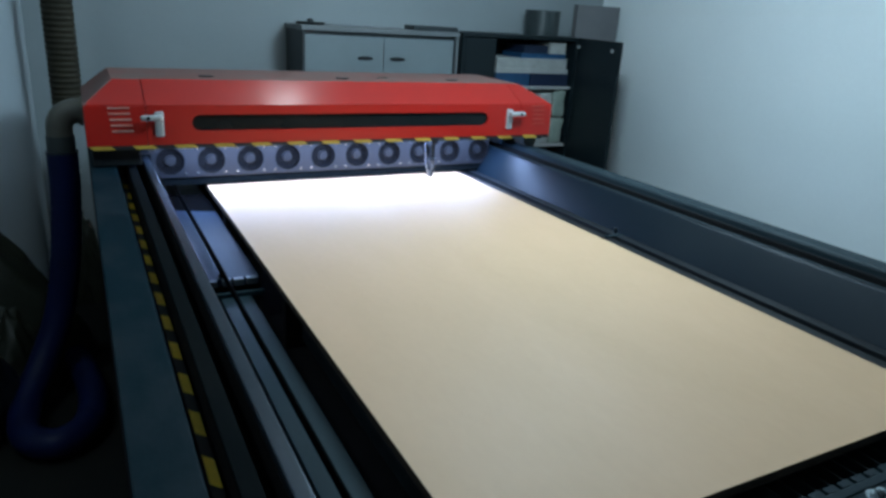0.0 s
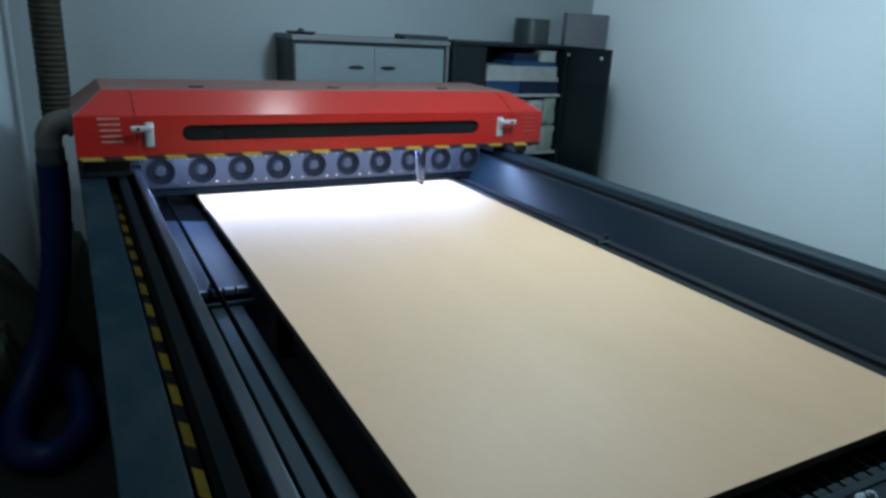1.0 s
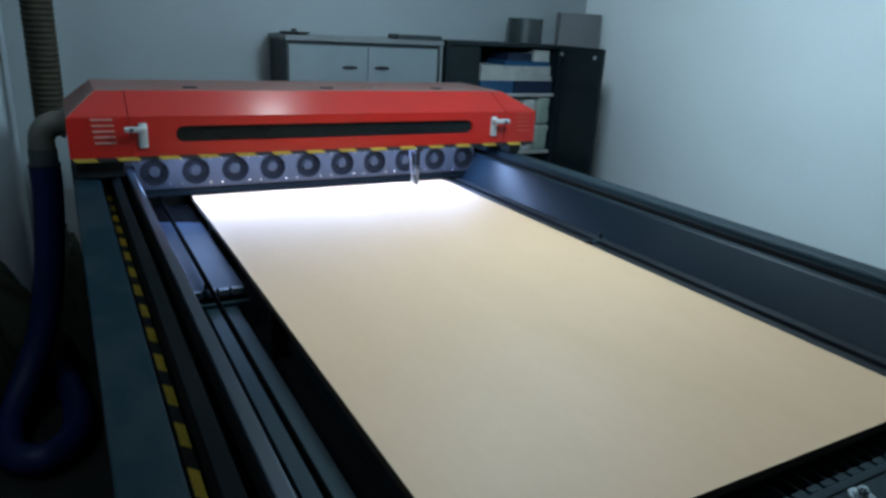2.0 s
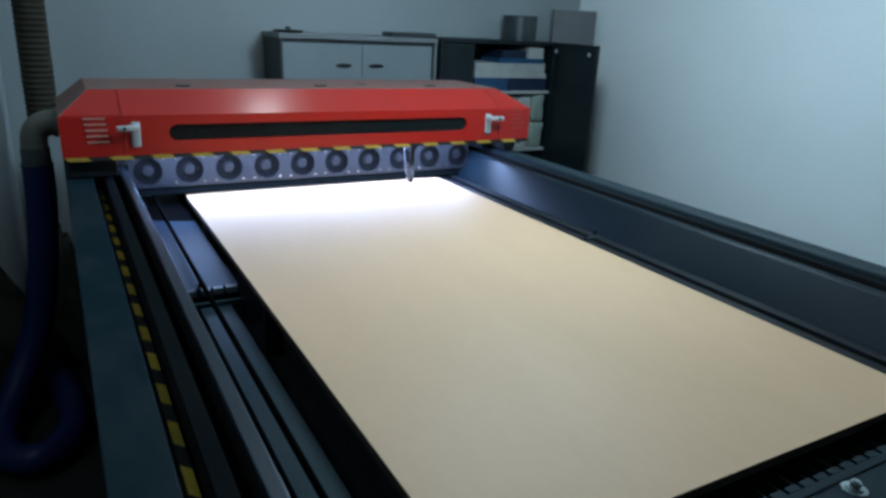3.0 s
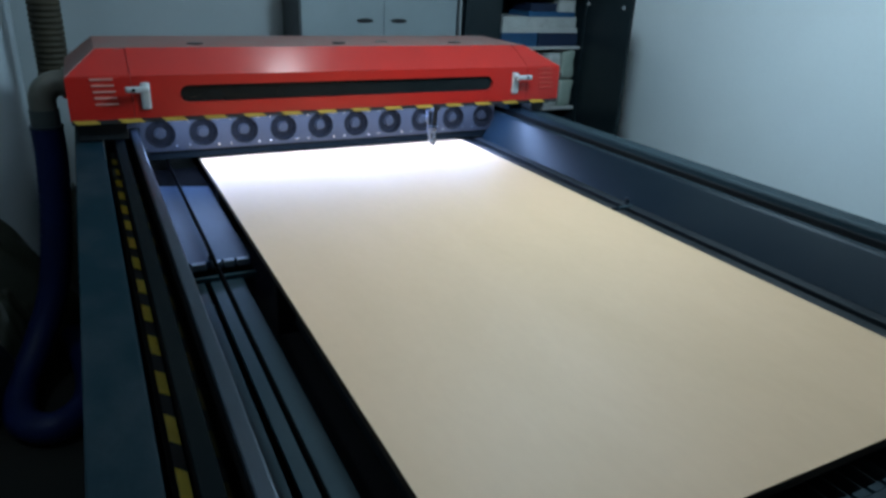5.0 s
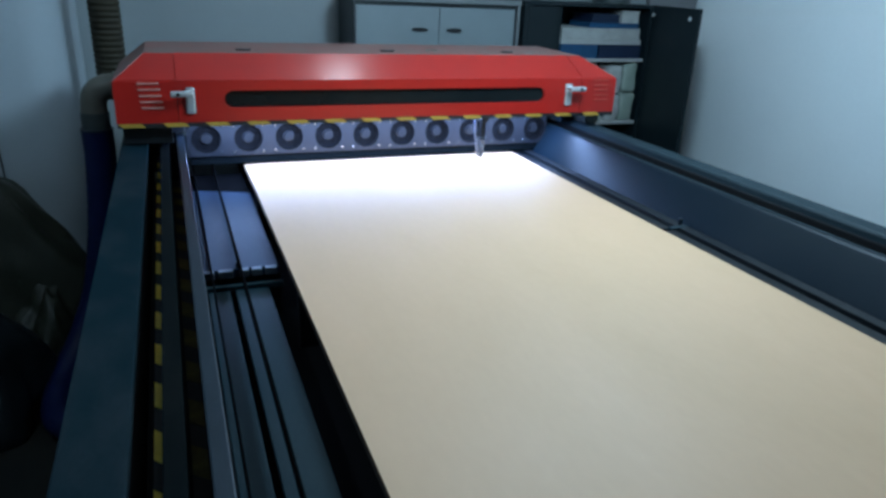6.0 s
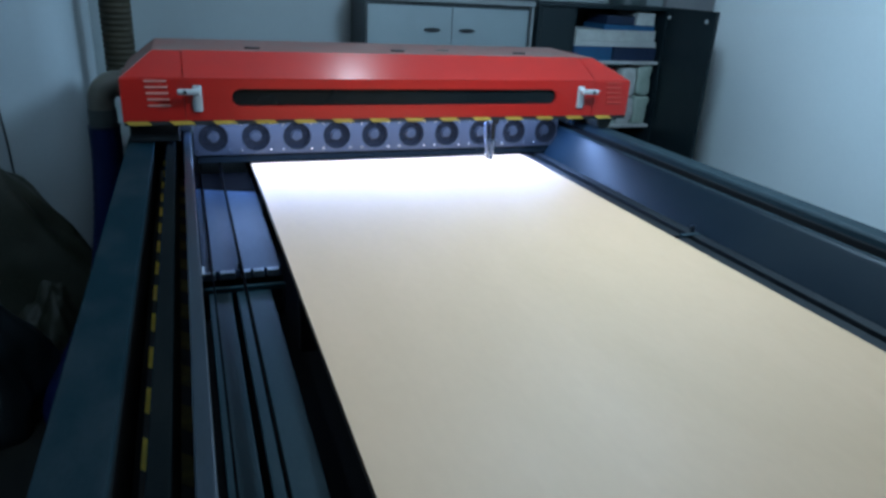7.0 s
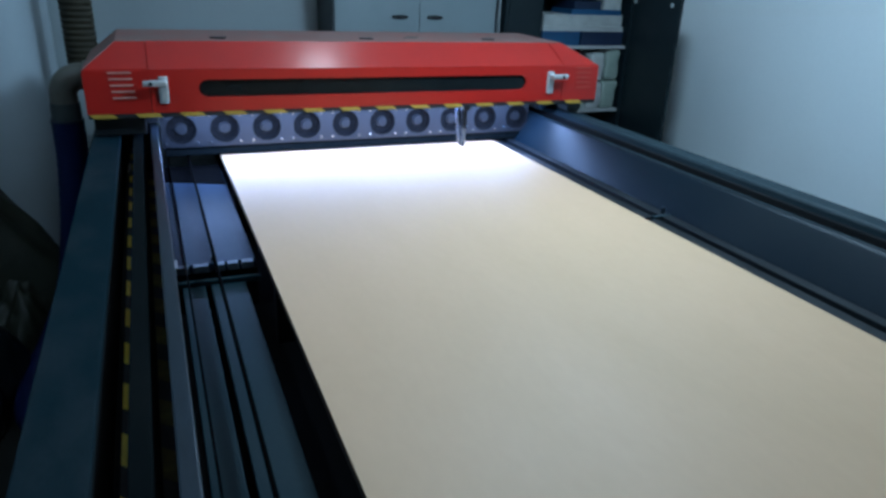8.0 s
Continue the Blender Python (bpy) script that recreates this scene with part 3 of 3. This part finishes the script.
# hazard tape along the bottom edge
gan("tape_band", box_bm(EX0 + 0.002, EX1 - 0.002, YFR - 0.0013, YFR - 0.0003, ZB - 0.012, ZB + 0.002), M_TAPEBLK, "black and yellow hazard tape")
gan("bottom_flange", box_bm(EX0 + 0.002, EX1 - 0.002, YFR, YFR + 0.06, ZB - 0.012, ZB - 0.0005), M_BLACK)
first = None
x = EX0 + 0.018
while x < EX1 - 0.09:
    if first is None:
        first = gan("tape_stripe", prism_bm([(0.67 + 0.0, -0.0110), (0.67 + 0.068, -0.0110), (0.67 + 0.054, 0.0015), (0.67 - 0.014, 0.0015)], "y", YFR - 0.0028, YFR - 0.0014), M_HAZARD)
        first.data.transform(Matrix.Translation((0, 0, 0.93)))
        first.location = (x - 0.67, 0, ZB - 0.93)
    else:
        twin("tape_stripe", first, gantry, Matrix.Translation((x - 0.67, 0, ZB - 0.93)))
    x += 0.1335
# fan plate
FZ, FS = 0.901, 0.15


def holed_plate(x0, x1, z0, z1, y0, y1, centres, zc, r, n=24):
    """A plate with a row of round holes: each cell is a ring of faces between its hole and its border."""
    bm = bmesh.new()
    cuts = [x0] + [(a + b) / 2 for a, b in zip(centres, centres[1:])] + [x1]
    for cx, xa, xb in zip(centres, cuts, cuts[1:]):
        hole, rim = [], []
        for i in range(n):
            a = 2 * math.pi * (i + 0.5) / n
            c, s_ = math.cos(a), math.sin(a)
            hole.append((cx + r * c, zc + r * s_))
            k = min((xb - cx) / c if c > 0 else (xa - cx) / c, (z1 - zc) / s_ if s_ > 0 else (z0 - zc) / s_)
            rim.append([cx + k * c, zc + k * s_])
        for corner in ((xa, z0), (xa, z1), (xb, z0), (xb, z1)):
            near = min(rim, key=lambda q: (q[0] - corner[0]) ** 2 + (q[1] - corner[1]) ** 2)
            near[0], near[1] = corner
        rows = [[[bm.verts.new((q[0], y, q[1])) for q in ring] for ring in (hole, rim)] for y in (y0, y1)]
        for i in range(n):
            j = (i + 1) % n
            bm.faces.new((rows[0][0][i], rows[0][0][j], rows[0][1][j], rows[0][1][i]))
            bm.faces.new((rows[1][0][j], rows[1][0][i], rows[1][1][i], rows[1][1][j]))
            bm.faces.new((rows[0][0][j], rows[0][0][i], rows[1][0][i], rows[1][0][j]))
            if any(abs(rim[i][k] - e) < 1e-6 and abs(rim[j][k] - e) < 1e-6 for k, e in ((0, x0), (0, x1), (1, z0), (1, z1))):
                bm.faces.new((rows[0][1][i], rows[0][1][j], rows[1][1][j], rows[1][1][i]))
    bmesh.ops.remove_doubles(bm, verts=bm.verts, dist=1e-5)
    bmesh.ops.recalc_face_normals(bm, faces=bm.faces)
    return bm


gan("fan_plate", holed_plate(-0.068, 1.405, 0.838, 0.960, 0.0, 0.004, [i * FS for i in range(10)], FZ, 0.0525), M_FANPLATE, "grey metal fan plate with ten round holes")
gan("plate_top", box_bm(-0.068, 1.405, -0.010, 0.05, 0.9605, 0.964), M_FANPLATE)
gan("lower_beam", box_bm(-0.060, 1.398, 0.006, 0.075, 0.806, 0.8375, 0.003), M_STRIP, "dark lower beam")
gan("main_beam", box_bm(-0.06, 1.398, 0.032, 0.30, 0.8385, 0.955), M_BLACK, "black steel cross beam")
fan = None
for i in range(10):
    if fan is None:
        ring = ring_bm(0.0475, 0.0522, 0.026)
        bmesh.ops.transform(ring, matrix=pose(0, 0.028, 0, 90, 0, 0), verts=ring.verts)
        fan = part("cooling_fan", ring, M_FAN, gantry, "black cooling fan", True)
        well = cyl_bm(0.0525, 0.002, 28, m=pose(0, 0.0305, 0, 90, 0, 0))
        part("fan_well", well, M_FAN, fan)
        hub = cyl_bm(0.023, 0.022, 24, r2=0.020, m=pose(0, 0.028, 0, 90, 0, 0), bevel=0.004)
        part("fan_hub", hub, M_HUB, fan, "grey round hub", True)
        for kk in range(9):
            bl = bmesh.new()
            vs = [bl.verts.new(p) for p in ((0.021, 0.020, -0.007), (0.046, 0.021, -0.015), (0.0465, 0.016, 0.015), (0.021, 0.016, 0.008))]
            ws = [bl.verts.new((v.co.x, v.co.y - 0.0012, v.co.z)) for v in vs]
            bl.faces.new(vs)
            bl.faces.new(ws[::-1])
            for q in range(4):
                bl.faces.new((vs[q], vs[(q + 1) % 4], ws[(q + 1) % 4], ws[q]))
            bmesh.ops.recalc_face_normals(bl, faces=bl.faces)
            bmesh.ops.transform(bl, matrix=pose(0, 0, 0, 0, 40 * kk, 0), verts=bl.verts)
            part("fan_blade", bl, M_FAN, fan)
        for sx in (-1, 1):
            for sz in (-1, 1):
                sc = cyl_bm(0.0052, 0.0045, 12, r2=0.003, m=pose(sx * 0.0525, 0.0004, sz * 0.047, 90, 0, 0))
                part("screw", sc, M_CHROME, fan, "bright screw head", True)
        fan.location = (0.0 - 0.67, -0.0006, FZ - 0.93)
    else:
        copy_thing(fan, Matrix.Translation((i * FS - 0.67, -0.0006, FZ - 0.93)))
# strip of lights under the hood
gan("led_strip", box_bm(-0.03, 1.37, -0.112, -0.082, 0.990, 0.994), M_LED, "lit strip of white lights")
gan("led_holder", box_bm(-0.05, 1.39, -0.1185, -0.076, 0.9945, 1.000), M_FANPLATE)
gan("hood_floor", box_bm(EX0 + 0.014, EX1 - 0.014, YFR + 0.061, YBK - 0.015, 1.0005, 1.006), M_BLACK)
gan("trough_shade", prism_bm([(-0.074, 0.03), (-0.074, -0.15), (0.118, -0.22), (0.118, 0.03)], "z", 0.7574, 0.7600), M_SHADEBELT, "flat black sheet standing in for shade on the trough")
# carriages that ride on the side rails
gan("carriage", box_bm(-0.262, -0.110, -0.150, 0.28, 0.926, 0.985, 0.004), M_BLACK, "black carriage block")
gan("carriage_post", box_bm(-0.1095, -0.0705, -0.02, 0.26, 0.9325, 0.985, 0.003), M_BLACK)
gan("carriage", box_bm(1.4345, 1.60, -0.02, 0.28, 0.9355, 0.985, 0.004), M_BLACK, "black carriage block")
gan("carriage_bracket", box_bm(1.436, 1.456, -0.060, -0.025, 0.938, 0.985, 0.003), M_PANEL)
gan("motor", cyl_bm(0.034, 0.10, 24, m=Matrix.Translation((1.555, -0.02, 0.9635)) @ pose(0, 0, 0, 90, 0, 0), bevel=0.004), M_RUBBER, "round dark motor", True)
gan("motor_pin", cyl_bm(0.007, 0.014, 12, m=Matrix.Translation((1.60, -0.115, 0.975)) @ pose(0, 0, 0, 90, 0, 0)), M_STEEL)

# laser head with nozzle and clear air hose
HX, HY = 1.050, -0.118
gan("head_block", box_bm(HX - 0.015, HX + 0.015, HY - 0.020, HY + 0.005, 0.962, 0.9885, 0.003), M_BLACK, "black laser head block")
gan("nozzle_tube", cyl_bm(0.0115, 0.062, 20, m=Matrix.Translation((HX, HY, 0.899)), bevel=0.002), M_BLACK, "black focus tube", True)
gan("nozzle_collar", cyl_bm(0.0135, 0.006, 20, m=Matrix.Translation((HX, HY, 0.8925)), bevel=0.001), M_STEEL, "steel collar", True)
gan("nozzle_body", cyl_bm(0.008, 0.060, 20, r2=0.0115, m=Matrix.Translation((HX, HY, 0.832)), bevel=0.002), M_CLEAR, "pale translucent nozzle body", True)
gan("nozzle_tip", cyl_bm(0.0045, 0.016, 16, r2=0.008, m=Matrix.Translation((HX, HY, 0.8155))), M_BLACK, "dark tapered nozzle tip", True)
hose = curve_points([(HX - 0.034, HY, 0.968), (HX - 0.033, HY - 0.004, 0.93), (HX - 0.028, HY - 0.006, 0.88), (HX - 0.022, HY - 0.005, 0.848), (HX - 0.016, HY - 0.003, 0.830), (HX - 0.006, HY, 0.823)], 8)
gan("air_hose", tube_bm(hose, 0.0072, 14), M_CLEAR, "clear plastic air hose", True)

# ---------------------------------------------------------------- suction: elbow, blue hose, brown duct
elbow = thing("pipe_elbow", "grey plastic pipe elbow on the gantry's end", "pipe", at=(-0.35, GY + 0.05, 1.05))
EO = Matrix.Translation((0.35, -GY - 0.05, -1.05))


def lay(name, bm, off, material, parent, label="", smooth=True):
    bmesh.ops.transform(bm, matrix=off, verts=bm.verts)
    return part(name, bm, material, parent, label, smooth)


ey = GY + 0.05
bend = [(-0.276, ey, 1.085), (-0.295, ey, 1.088)] + [(-0.295 - 0.062 * math.sin(a), ey, 1.026 + 0.062 * math.cos(a)) for a in [math.pi / 2 * i / 10 for i in range(11)]] + [(-0.357, ey, 1.015), (-0.357, ey, 1.0)]
lay("bend", tube_bm(bend, 0.043, 24), EO, M_PVC, elbow, "grey plastic bend")
lay("rim", tube_bm([(-0.2755, ey, 1.086), (-0.288, ey, 1.087)], 0.052, 24), EO, M_PVC, elbow)
lay("socket", tube_bm([(-0.357, ey, 0.945), (-0.357, ey, 1.0005)], 0.0465, 24), EO, M_RUBBER, elbow, "dark rubber socket")
hose_thing = thing("blue_hose", "dark blue flexible suction hose hanging to the floor", "hose", at=(-0.40, ey, 0.0))
HO = Matrix.Translation((0.40, -ey, 0))
knots = [(-0.357, ey, 0.944), (-0.36, ey, 0.80), (-0.385, ey - 0.01, 0.55), (-0.43, ey - 0.03, 0.33), (-0.50, ey - 0.10, 0.17), (-0.56, ey - 0.24, 0.08),
         (-0.55, ey - 0.42, 0.062), (-0.46, ey - 0.50, 0.062), (-0.37, ey - 0.42, 0.062), (-0.345, ey - 0.25, 0.062), (-0.37, ey - 0.02, 0.062), (-0.42, ey + 0.25, 0.062), (-0.44, ey + 0.5, 0.062)]
pts = curve_points(knots, 14)
lay("hose_body", tube_bm(pts, 0.050, 18, 0.0022, 1), HO, M_BLUE, hose_thing, "dark blue ribbed vinyl hose")
lay("hose_clamp", tube_bm([(-0.357, ey, 0.938), (-0.357, ey, 0.9445)], 0.0535, 24), HO, M_STEEL, hose_thing, "thin metal clamp")
duct = thing("brown_duct", "brown corrugated exhaust duct hanging in front of the wall", "duct", at=(-0.335, 0.62, 0.9))
DO = Matrix.Translation((0.335, -0.62, -0.9))
lay("duct_body", tube_bm([(-0.328, 0.62, 1.0 + 0.0115 * i) for i in range(152)], 0.058, 20, 0.005), DO, M_DUCT, duct, "brown corrugated duct")
lay("duct_collar", tube_bm([(-0.328, 0.62, 0.95), (-0.328, 0.62, 1.0)], 0.062, 20), DO, M_RUBBER, duct, "dark end collar")

# ---------------------------------------------------------------- back of the room: white cabinet
cab = thing("steel_cabinet", "pale grey double-door cabinet with a dark frame", "cabinet", at=(1.18, 1.0, 0.0))
CO = Matrix.Translation((-1.167, -1.0, 0))


def cb(name, bm, mt, label="", parent=None, smooth=False):
    bmesh.ops.transform(bm, matrix=CO, verts=bm.verts)
    return part(name, bm, mt, parent or cab, label, smooth)


cb("carcass", box_bm(0.758, 1.678, 0.853, 1.150, 0.0, 1.372, 0.004), M_CABDARK, "dark cabinet carcass")
cb("top_board", box_bm(0.752, 1.684, 0.822, 1.155, 1.3725, 1.398, 0.004), M_CABGREY, "grey top board")
cb("side_post", box_bm(0.758, 0.770, 0.826, 0.8525, 0.0, 1.372, 0.002), M_CABDARK)
cb("side_post", box_bm(1.664, 1.678, 0.826, 0.8525, 0.0, 1.372, 0.002), M_CABGREY)
for x0, x1, hx in ((0.772, 1.2135, 1.109), (1.2165, 1.648, 1.300)):
    d = cb("cabinet_door", box_bm(x0, x1, 0.832, 0.8525, 0.10, 1.352, 0.003), M_CAB, "pale grey flat door")
    hb = cyl_bm(0.048, 0.008, 28, r2=0.040, m=Matrix.Translation((hx, 0.8315, 1.240)) @ Matrix.Diagonal((1, 1, 0.24, 1)) @ pose(0, 0, 0, 90, 0, 0), bevel=0.002)
    cb("door_handle", hb, M_BLACK, "dark recessed grip", smooth=True)
cb("key_lock", cyl_bm(0.008, 0.004, 12, m=Matrix.Translation((1.232, 0.8315, 1.155)) @ pose(0, 0, 0, 90, 0, 0)), M_BLACK)
tin_lid = thing("dark_tray", "small dark bowl lying on the white cabinet", "bowl", at=(0.86, 0.98, 1.3985))
part("bowl", cyl_bm(0.07, 0.014, 24, r2=0.085, bevel=0.003), M_CABDARK, tin_lid, smooth=True)
part("knob", cyl_bm(0.022, 0.016, 16, r2=0.012, m=Matrix.Translation((0, 0, 0.0142)), bevel=0.003), M_CABDARK, tin_lid, smooth=True)
slab = tagged(part("dark_case", box_bm(-0.14, 0.14, -0.07, 0.07, 0, 0.026, 0.005), M_CABDARK), "flat dark case lying on the white cabinet", "case")
slab.location = (1.55, 0.91, 1.3985)

# ---------------------------------------------------------------- black bookcase with an open door
case = thing("black_bookcase", "black bookcase with one door standing open", "bookcase", at=(2.13, 1.08, 0.0))
BO = Matrix.Translation((-2.116, -1.08, 0))


def bc(name, bm, mt, label="", parent=None, smooth=False):
    bmesh.ops.transform(bm, matrix=BO, verts=bm.verts)
    return part(name, bm, mt, parent or case, label, smooth)


bc("side_board", box_bm(1.707, 1.729, 0.833, 1.155, 0, 1.380, 0.002), M_DOOR)
bc("side_board", box_bm(2.528, 2.550, 0.833, 1.155, 0, 1.380, 0.002), M_DOOR)
bc("divider", box_bm(1.925, 1.943, 0.840, 1.135, 0.08, 1.379, 0.002), M_DOOR)
bc("back_board", box_bm(1.7295, 2.5275, 1.136, 1.153, 0.0, 1.379), M_DOOR)
bc("top_board", box_bm(1.700, 2.556, 0.826, 1.158, 1.3805, 1.404, 0.003), M_DOOR, "black top board")
bc("plinth", box_bm(1.7295, 2.5275, 0.86, 1.13, 0.0, 0.079), M_DOOR)
bc("closed_door", box_bm(1.7305, 1.924, 0.833, 0.851, 0.085, 1.376, 0.003), M_DOOR, "closed narrow black door")
for z in (1.082, 0.714, 0.40):
    bc("shelf_board", box_bm(1.9435, 2.5275, 0.842, 1.135, z, z + 0.018, 0.002), M_SHELF, "pale shelf board")
# open door, hinged on the wall side
ang = math.atan2(-0.48, -0.096)
dm = Matrix.Translation((2.545, 0.826, 0)) @ Matrix.Rotation(ang, 4, "Z")
bm = box_bm(0.004, 0.525, -0.009, 0.009, 0.085, 1.403, 0.003)
bmesh.ops.transform(bm, matrix=dm, verts=bm.verts)
od = bc("open_door", bm, M_DOOR, "open black door")
for u in (0.03, 0.450):
    bm = cyl_bm(0.011, 0.012, 14, m=dm @ Matrix.Translation((u, -0.0095, 1.350)) @ pose(0, 0, 0, 90, 0, 0), bevel=0.002)
    bc("door_knob", bm, M_ALU, "small pale knob", smooth=True)


def book(name, label, x0, x1, z0, z1, mt, cover=None, y0=0.852, y1=1.08, cat="book"):
    """A block of pages between two boards, lying flat or a box file."""
    ob = thing(name, label, cat, at=((x0 + x1) / 2, (y0 + y1) / 2, z0))
    w, d, h = (x1 - x0) / 2, (y1 - y0) / 2, z1 - z0
    part("page_block", box_bm(-w + 0.003, w - 0.003, -d + 0.004, d - 0.003, 0.003, h - 0.003), mt, ob)
    c = cover or mt
    part("lower_board", box_bm(-w, w, -d, d, 0.0, 0.0028, 0.001, 1), c, ob)
    part("upper_board", box_bm(-w, w, -d, d, h - 0.0028, h, 0.001, 1), c, ob)
    return ob


book("white_file_box", "off-white file box lying on the shelf", 1.975, 2.505, 1.205, 1.269, M_PAPER, cat="box")
book("navy_book", "navy blue bound book lying on the shelf", 2.235, 2.525, 1.1002, 1.178, M_NAVY)
book("blue_book", "mid blue bound book lying beside a navy one", 1.975, 2.228, 1.1002, 1.178, M_BOOKBLUE)
book("pale_folder", "pale folder lying between books", 1.975, 2.520, 1.1782, 1.2048, M_SHELF, M_PAPER, cat="folder")
book("blue_book", "bright blue book lying on the file box", 2.150, 2.490, 1.2692, 1.298, M_BOOKBLUE)
book("dark_book", "dark grey-blue book lying on a blue one", 2.165, 2.350, 1.2982, 1.345, M_NAVY)
book("paper_packet", "off-white paper packet on the books", 2.362, 2.485, 1.2983, 1.366, M_PAPER, cat="packet")
BAGS = ((1.965, 0.12, 0.28, 0.0), (2.09, 0.12, 0.25, 0.0), (2.215, 0.10, 0.17, 0.0), (2.320, 0.10, 0.16, 0.0), (2.425, 0.10, 0.165, 0.0), (2.325, 0.095, 0.155, 0.170), (2.425, 0.10, 0.165, 0.172))
for i, (x0, w, h, up) in enumerate(BAGS):
    green = i % 2 == 0
    p = thing("plastic_bag", ("pale green" if green else "pale white") + " plastic bag of parts on a shelf", "bag", "bags on the shelf", at=(x0 + w / 2, 0.918, 0.7322 + up))
    bm = box_bm(-w / 2, w / 2, -0.07, 0.07, 0, h, 0.02, 3)
    bmesh.ops.subdivide_edges(bm, edges=bm.edges, cuts=2, use_grid_fill=True)
    for vtx in bm.verts:
        vtx.co += 0.013 * noise.noise_vector(vtx.co * 17 + Vector((i * 3.1, 0, 0))) * (0 if vtx.co.z < 0.003 else 1)
    part("bag_body", bm, M_GREEN if green else M_PAPER, p, smooth=True)
    part("bag_tie", cyl_bm(0.012, 0.012, 10, m=Matrix.Translation((0, 0, h - 0.012)), bevel=0.002), M_PAPER, p)
pot = thing("tin_can", "dark green-grey round tin on the bookcase", "tin", at=(2.350, 0.955, 1.4043))
part("can_body", cyl_bm(0.108, 0.139, 32, bevel=0.004), M_TIN, pot, smooth=True)
part("can_rim", tube_bm([(0, 0, 0.1392), (0, 0, 0.148)], 0.111, 32), M_TIN, pot, smooth=True)
part("can_bead", tube_bm([(0, 0, 0.066), (0, 0, 0.071)], 0.1098, 32), M_TIN, pot, smooth=True)
cardbox = tagged(part("grey_box", box_bm(-0.150, 0.150, -0.03, 0.03, 0, 1.606, 0.004), M_CARD), "tall plain grey box standing behind the open door", "box")
cardbox.location = (2.800, 0.985, 0.0)
cardbox.rotation_euler.z = radians(-14)

# ---------------------------------------------------------------- heaps on the floor beside the pier


def heap(name, label, cx, cy, rx, ry, h, mt, seed, cat):
    bm = bmesh.new()
    bmesh.ops.create_icosphere(bm, subdivisions=5, radius=1.0)
    for v in bm.verts:
        n = v.co.copy()
        f = 1 + 0.22 * noise.noise(n * 1.6 + Vector((seed, 0, 0))) + 0.07 * noise.noise(n * 5 + Vector((seed, 3, 0)))
        ridge = 0.06 * abs(noise.noise(Vector((n.x * 4 + n.z * 2, n.y * 4, seed))))
        f -= ridge
        z = max(n.z * f, -0.35)
        u = (z + 0.35) / 1.35
        w = 1.35 - 0.75 * u
        v.co = Vector((n.x * f * rx * w, n.y * f * ry * w, u * h))
    ob = thing(name, label, cat, at=(cx, cy, 0.0))
    part("body", bm, mt, ob, "", True)
    ring = [(0.12 * rx * math.cos(a), 0.12 * ry * math.sin(a), h * 1.0 + 0.004 * math.sin(3 * a)) for a in [2 * math.pi * i / 12 for i in range(13)]]
    part("tie", tube_bm(ring, 0.006, 8), M_RUBBER, ob, "dark tie round the top")
    return ob


heap("slumped_sack", "tall dark olive sack slumped against the pier", -1.06, 0.26, 0.56, 0.23, 1.02, M_SACK, 1.3, "sack")
heap("slumped_sack", "low dark olive sack on the floor", -0.62, 0.12, 0.15, 0.20, 0.36, M_SACK, 6.1, "sack")
heap("crumpled_tarpaulin", "crumpled dark plastic tarpaulin on the floor", -0.90, -0.22, 0.26, 0.22, 0.60, M_SACK2, 9.7, "tarpaulin")
heap("slumped_sack", "small dark olive sack behind the machine", -0.335, 0.965, 0.085, 0.11, 0.44, M_SACK, 4.4, "sack")
cable = thing("wall_cable", "thin dark cable hanging on the pier", "cable", at=(-0.80, 0.59, 0.6))
part("cable_run", tube_bm(curve_points([(-0.02, 0.005, 0.55), (0.0, 0.004, 0.3), (0.012, 0.003, 0.1), (0.02, 0.0, -0.2)], 8), 0.004, 8), M_RUBBER, cable)

# ---------------------------------------------------------------- ceiling lamps
lamp = thing("ceiling_lamp", "lit square ceiling lamp out of view", "lamp", at=(0.84, 0.53, ZC))
part("lamp_housing", box_bm(-0.11, 0.11, -0.11, 0.11, -0.05, -0.0005, 0.006), M_CAB, lamp)
part("diffuser", box_bm(-0.09, 0.09, -0.09, 0.09, -0.072, -0.0505, 0.008), M_TUBE, lamp, "glowing white diffuser")
side = thing("ceiling_lamp", "lit square ceiling lamp out of view", "lamp", at=(-1.15, -1.45, ZC))
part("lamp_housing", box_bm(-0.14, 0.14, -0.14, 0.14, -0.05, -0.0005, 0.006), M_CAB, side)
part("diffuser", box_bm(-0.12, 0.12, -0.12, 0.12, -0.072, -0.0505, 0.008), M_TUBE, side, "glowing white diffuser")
globe = thing("globe_lamp", "lit pendant globe lamp on a thin stem", "lamp", at=(1.14, -0.97, ZC))
part("stem", cyl_bm(0.008, 0.60, 12, m=Matrix.Translation((0, 0, -0.6005))), M_CAB, globe)
part("canopy", cyl_bm(0.05, 0.02, 20, m=Matrix.Translation((0, 0, -0.0205)), bevel=0.004), M_CAB, globe)
part("shade_holder", cyl_bm(0.045, 0.03, 20, m=Matrix.Translation((0, 0, -0.631)), bevel=0.004), M_CAB, globe)
bulb_bm = bmesh.new()
bmesh.ops.create_uvsphere(bulb_bm, u_segments=24, v_segments=14, radius=0.055)
bmesh.ops.translate(bulb_bm, verts=bulb_bm.verts, vec=(0, 0, -0.684))
part("bulb", bulb_bm, M_TUBE, globe, "glowing white bulb", True)
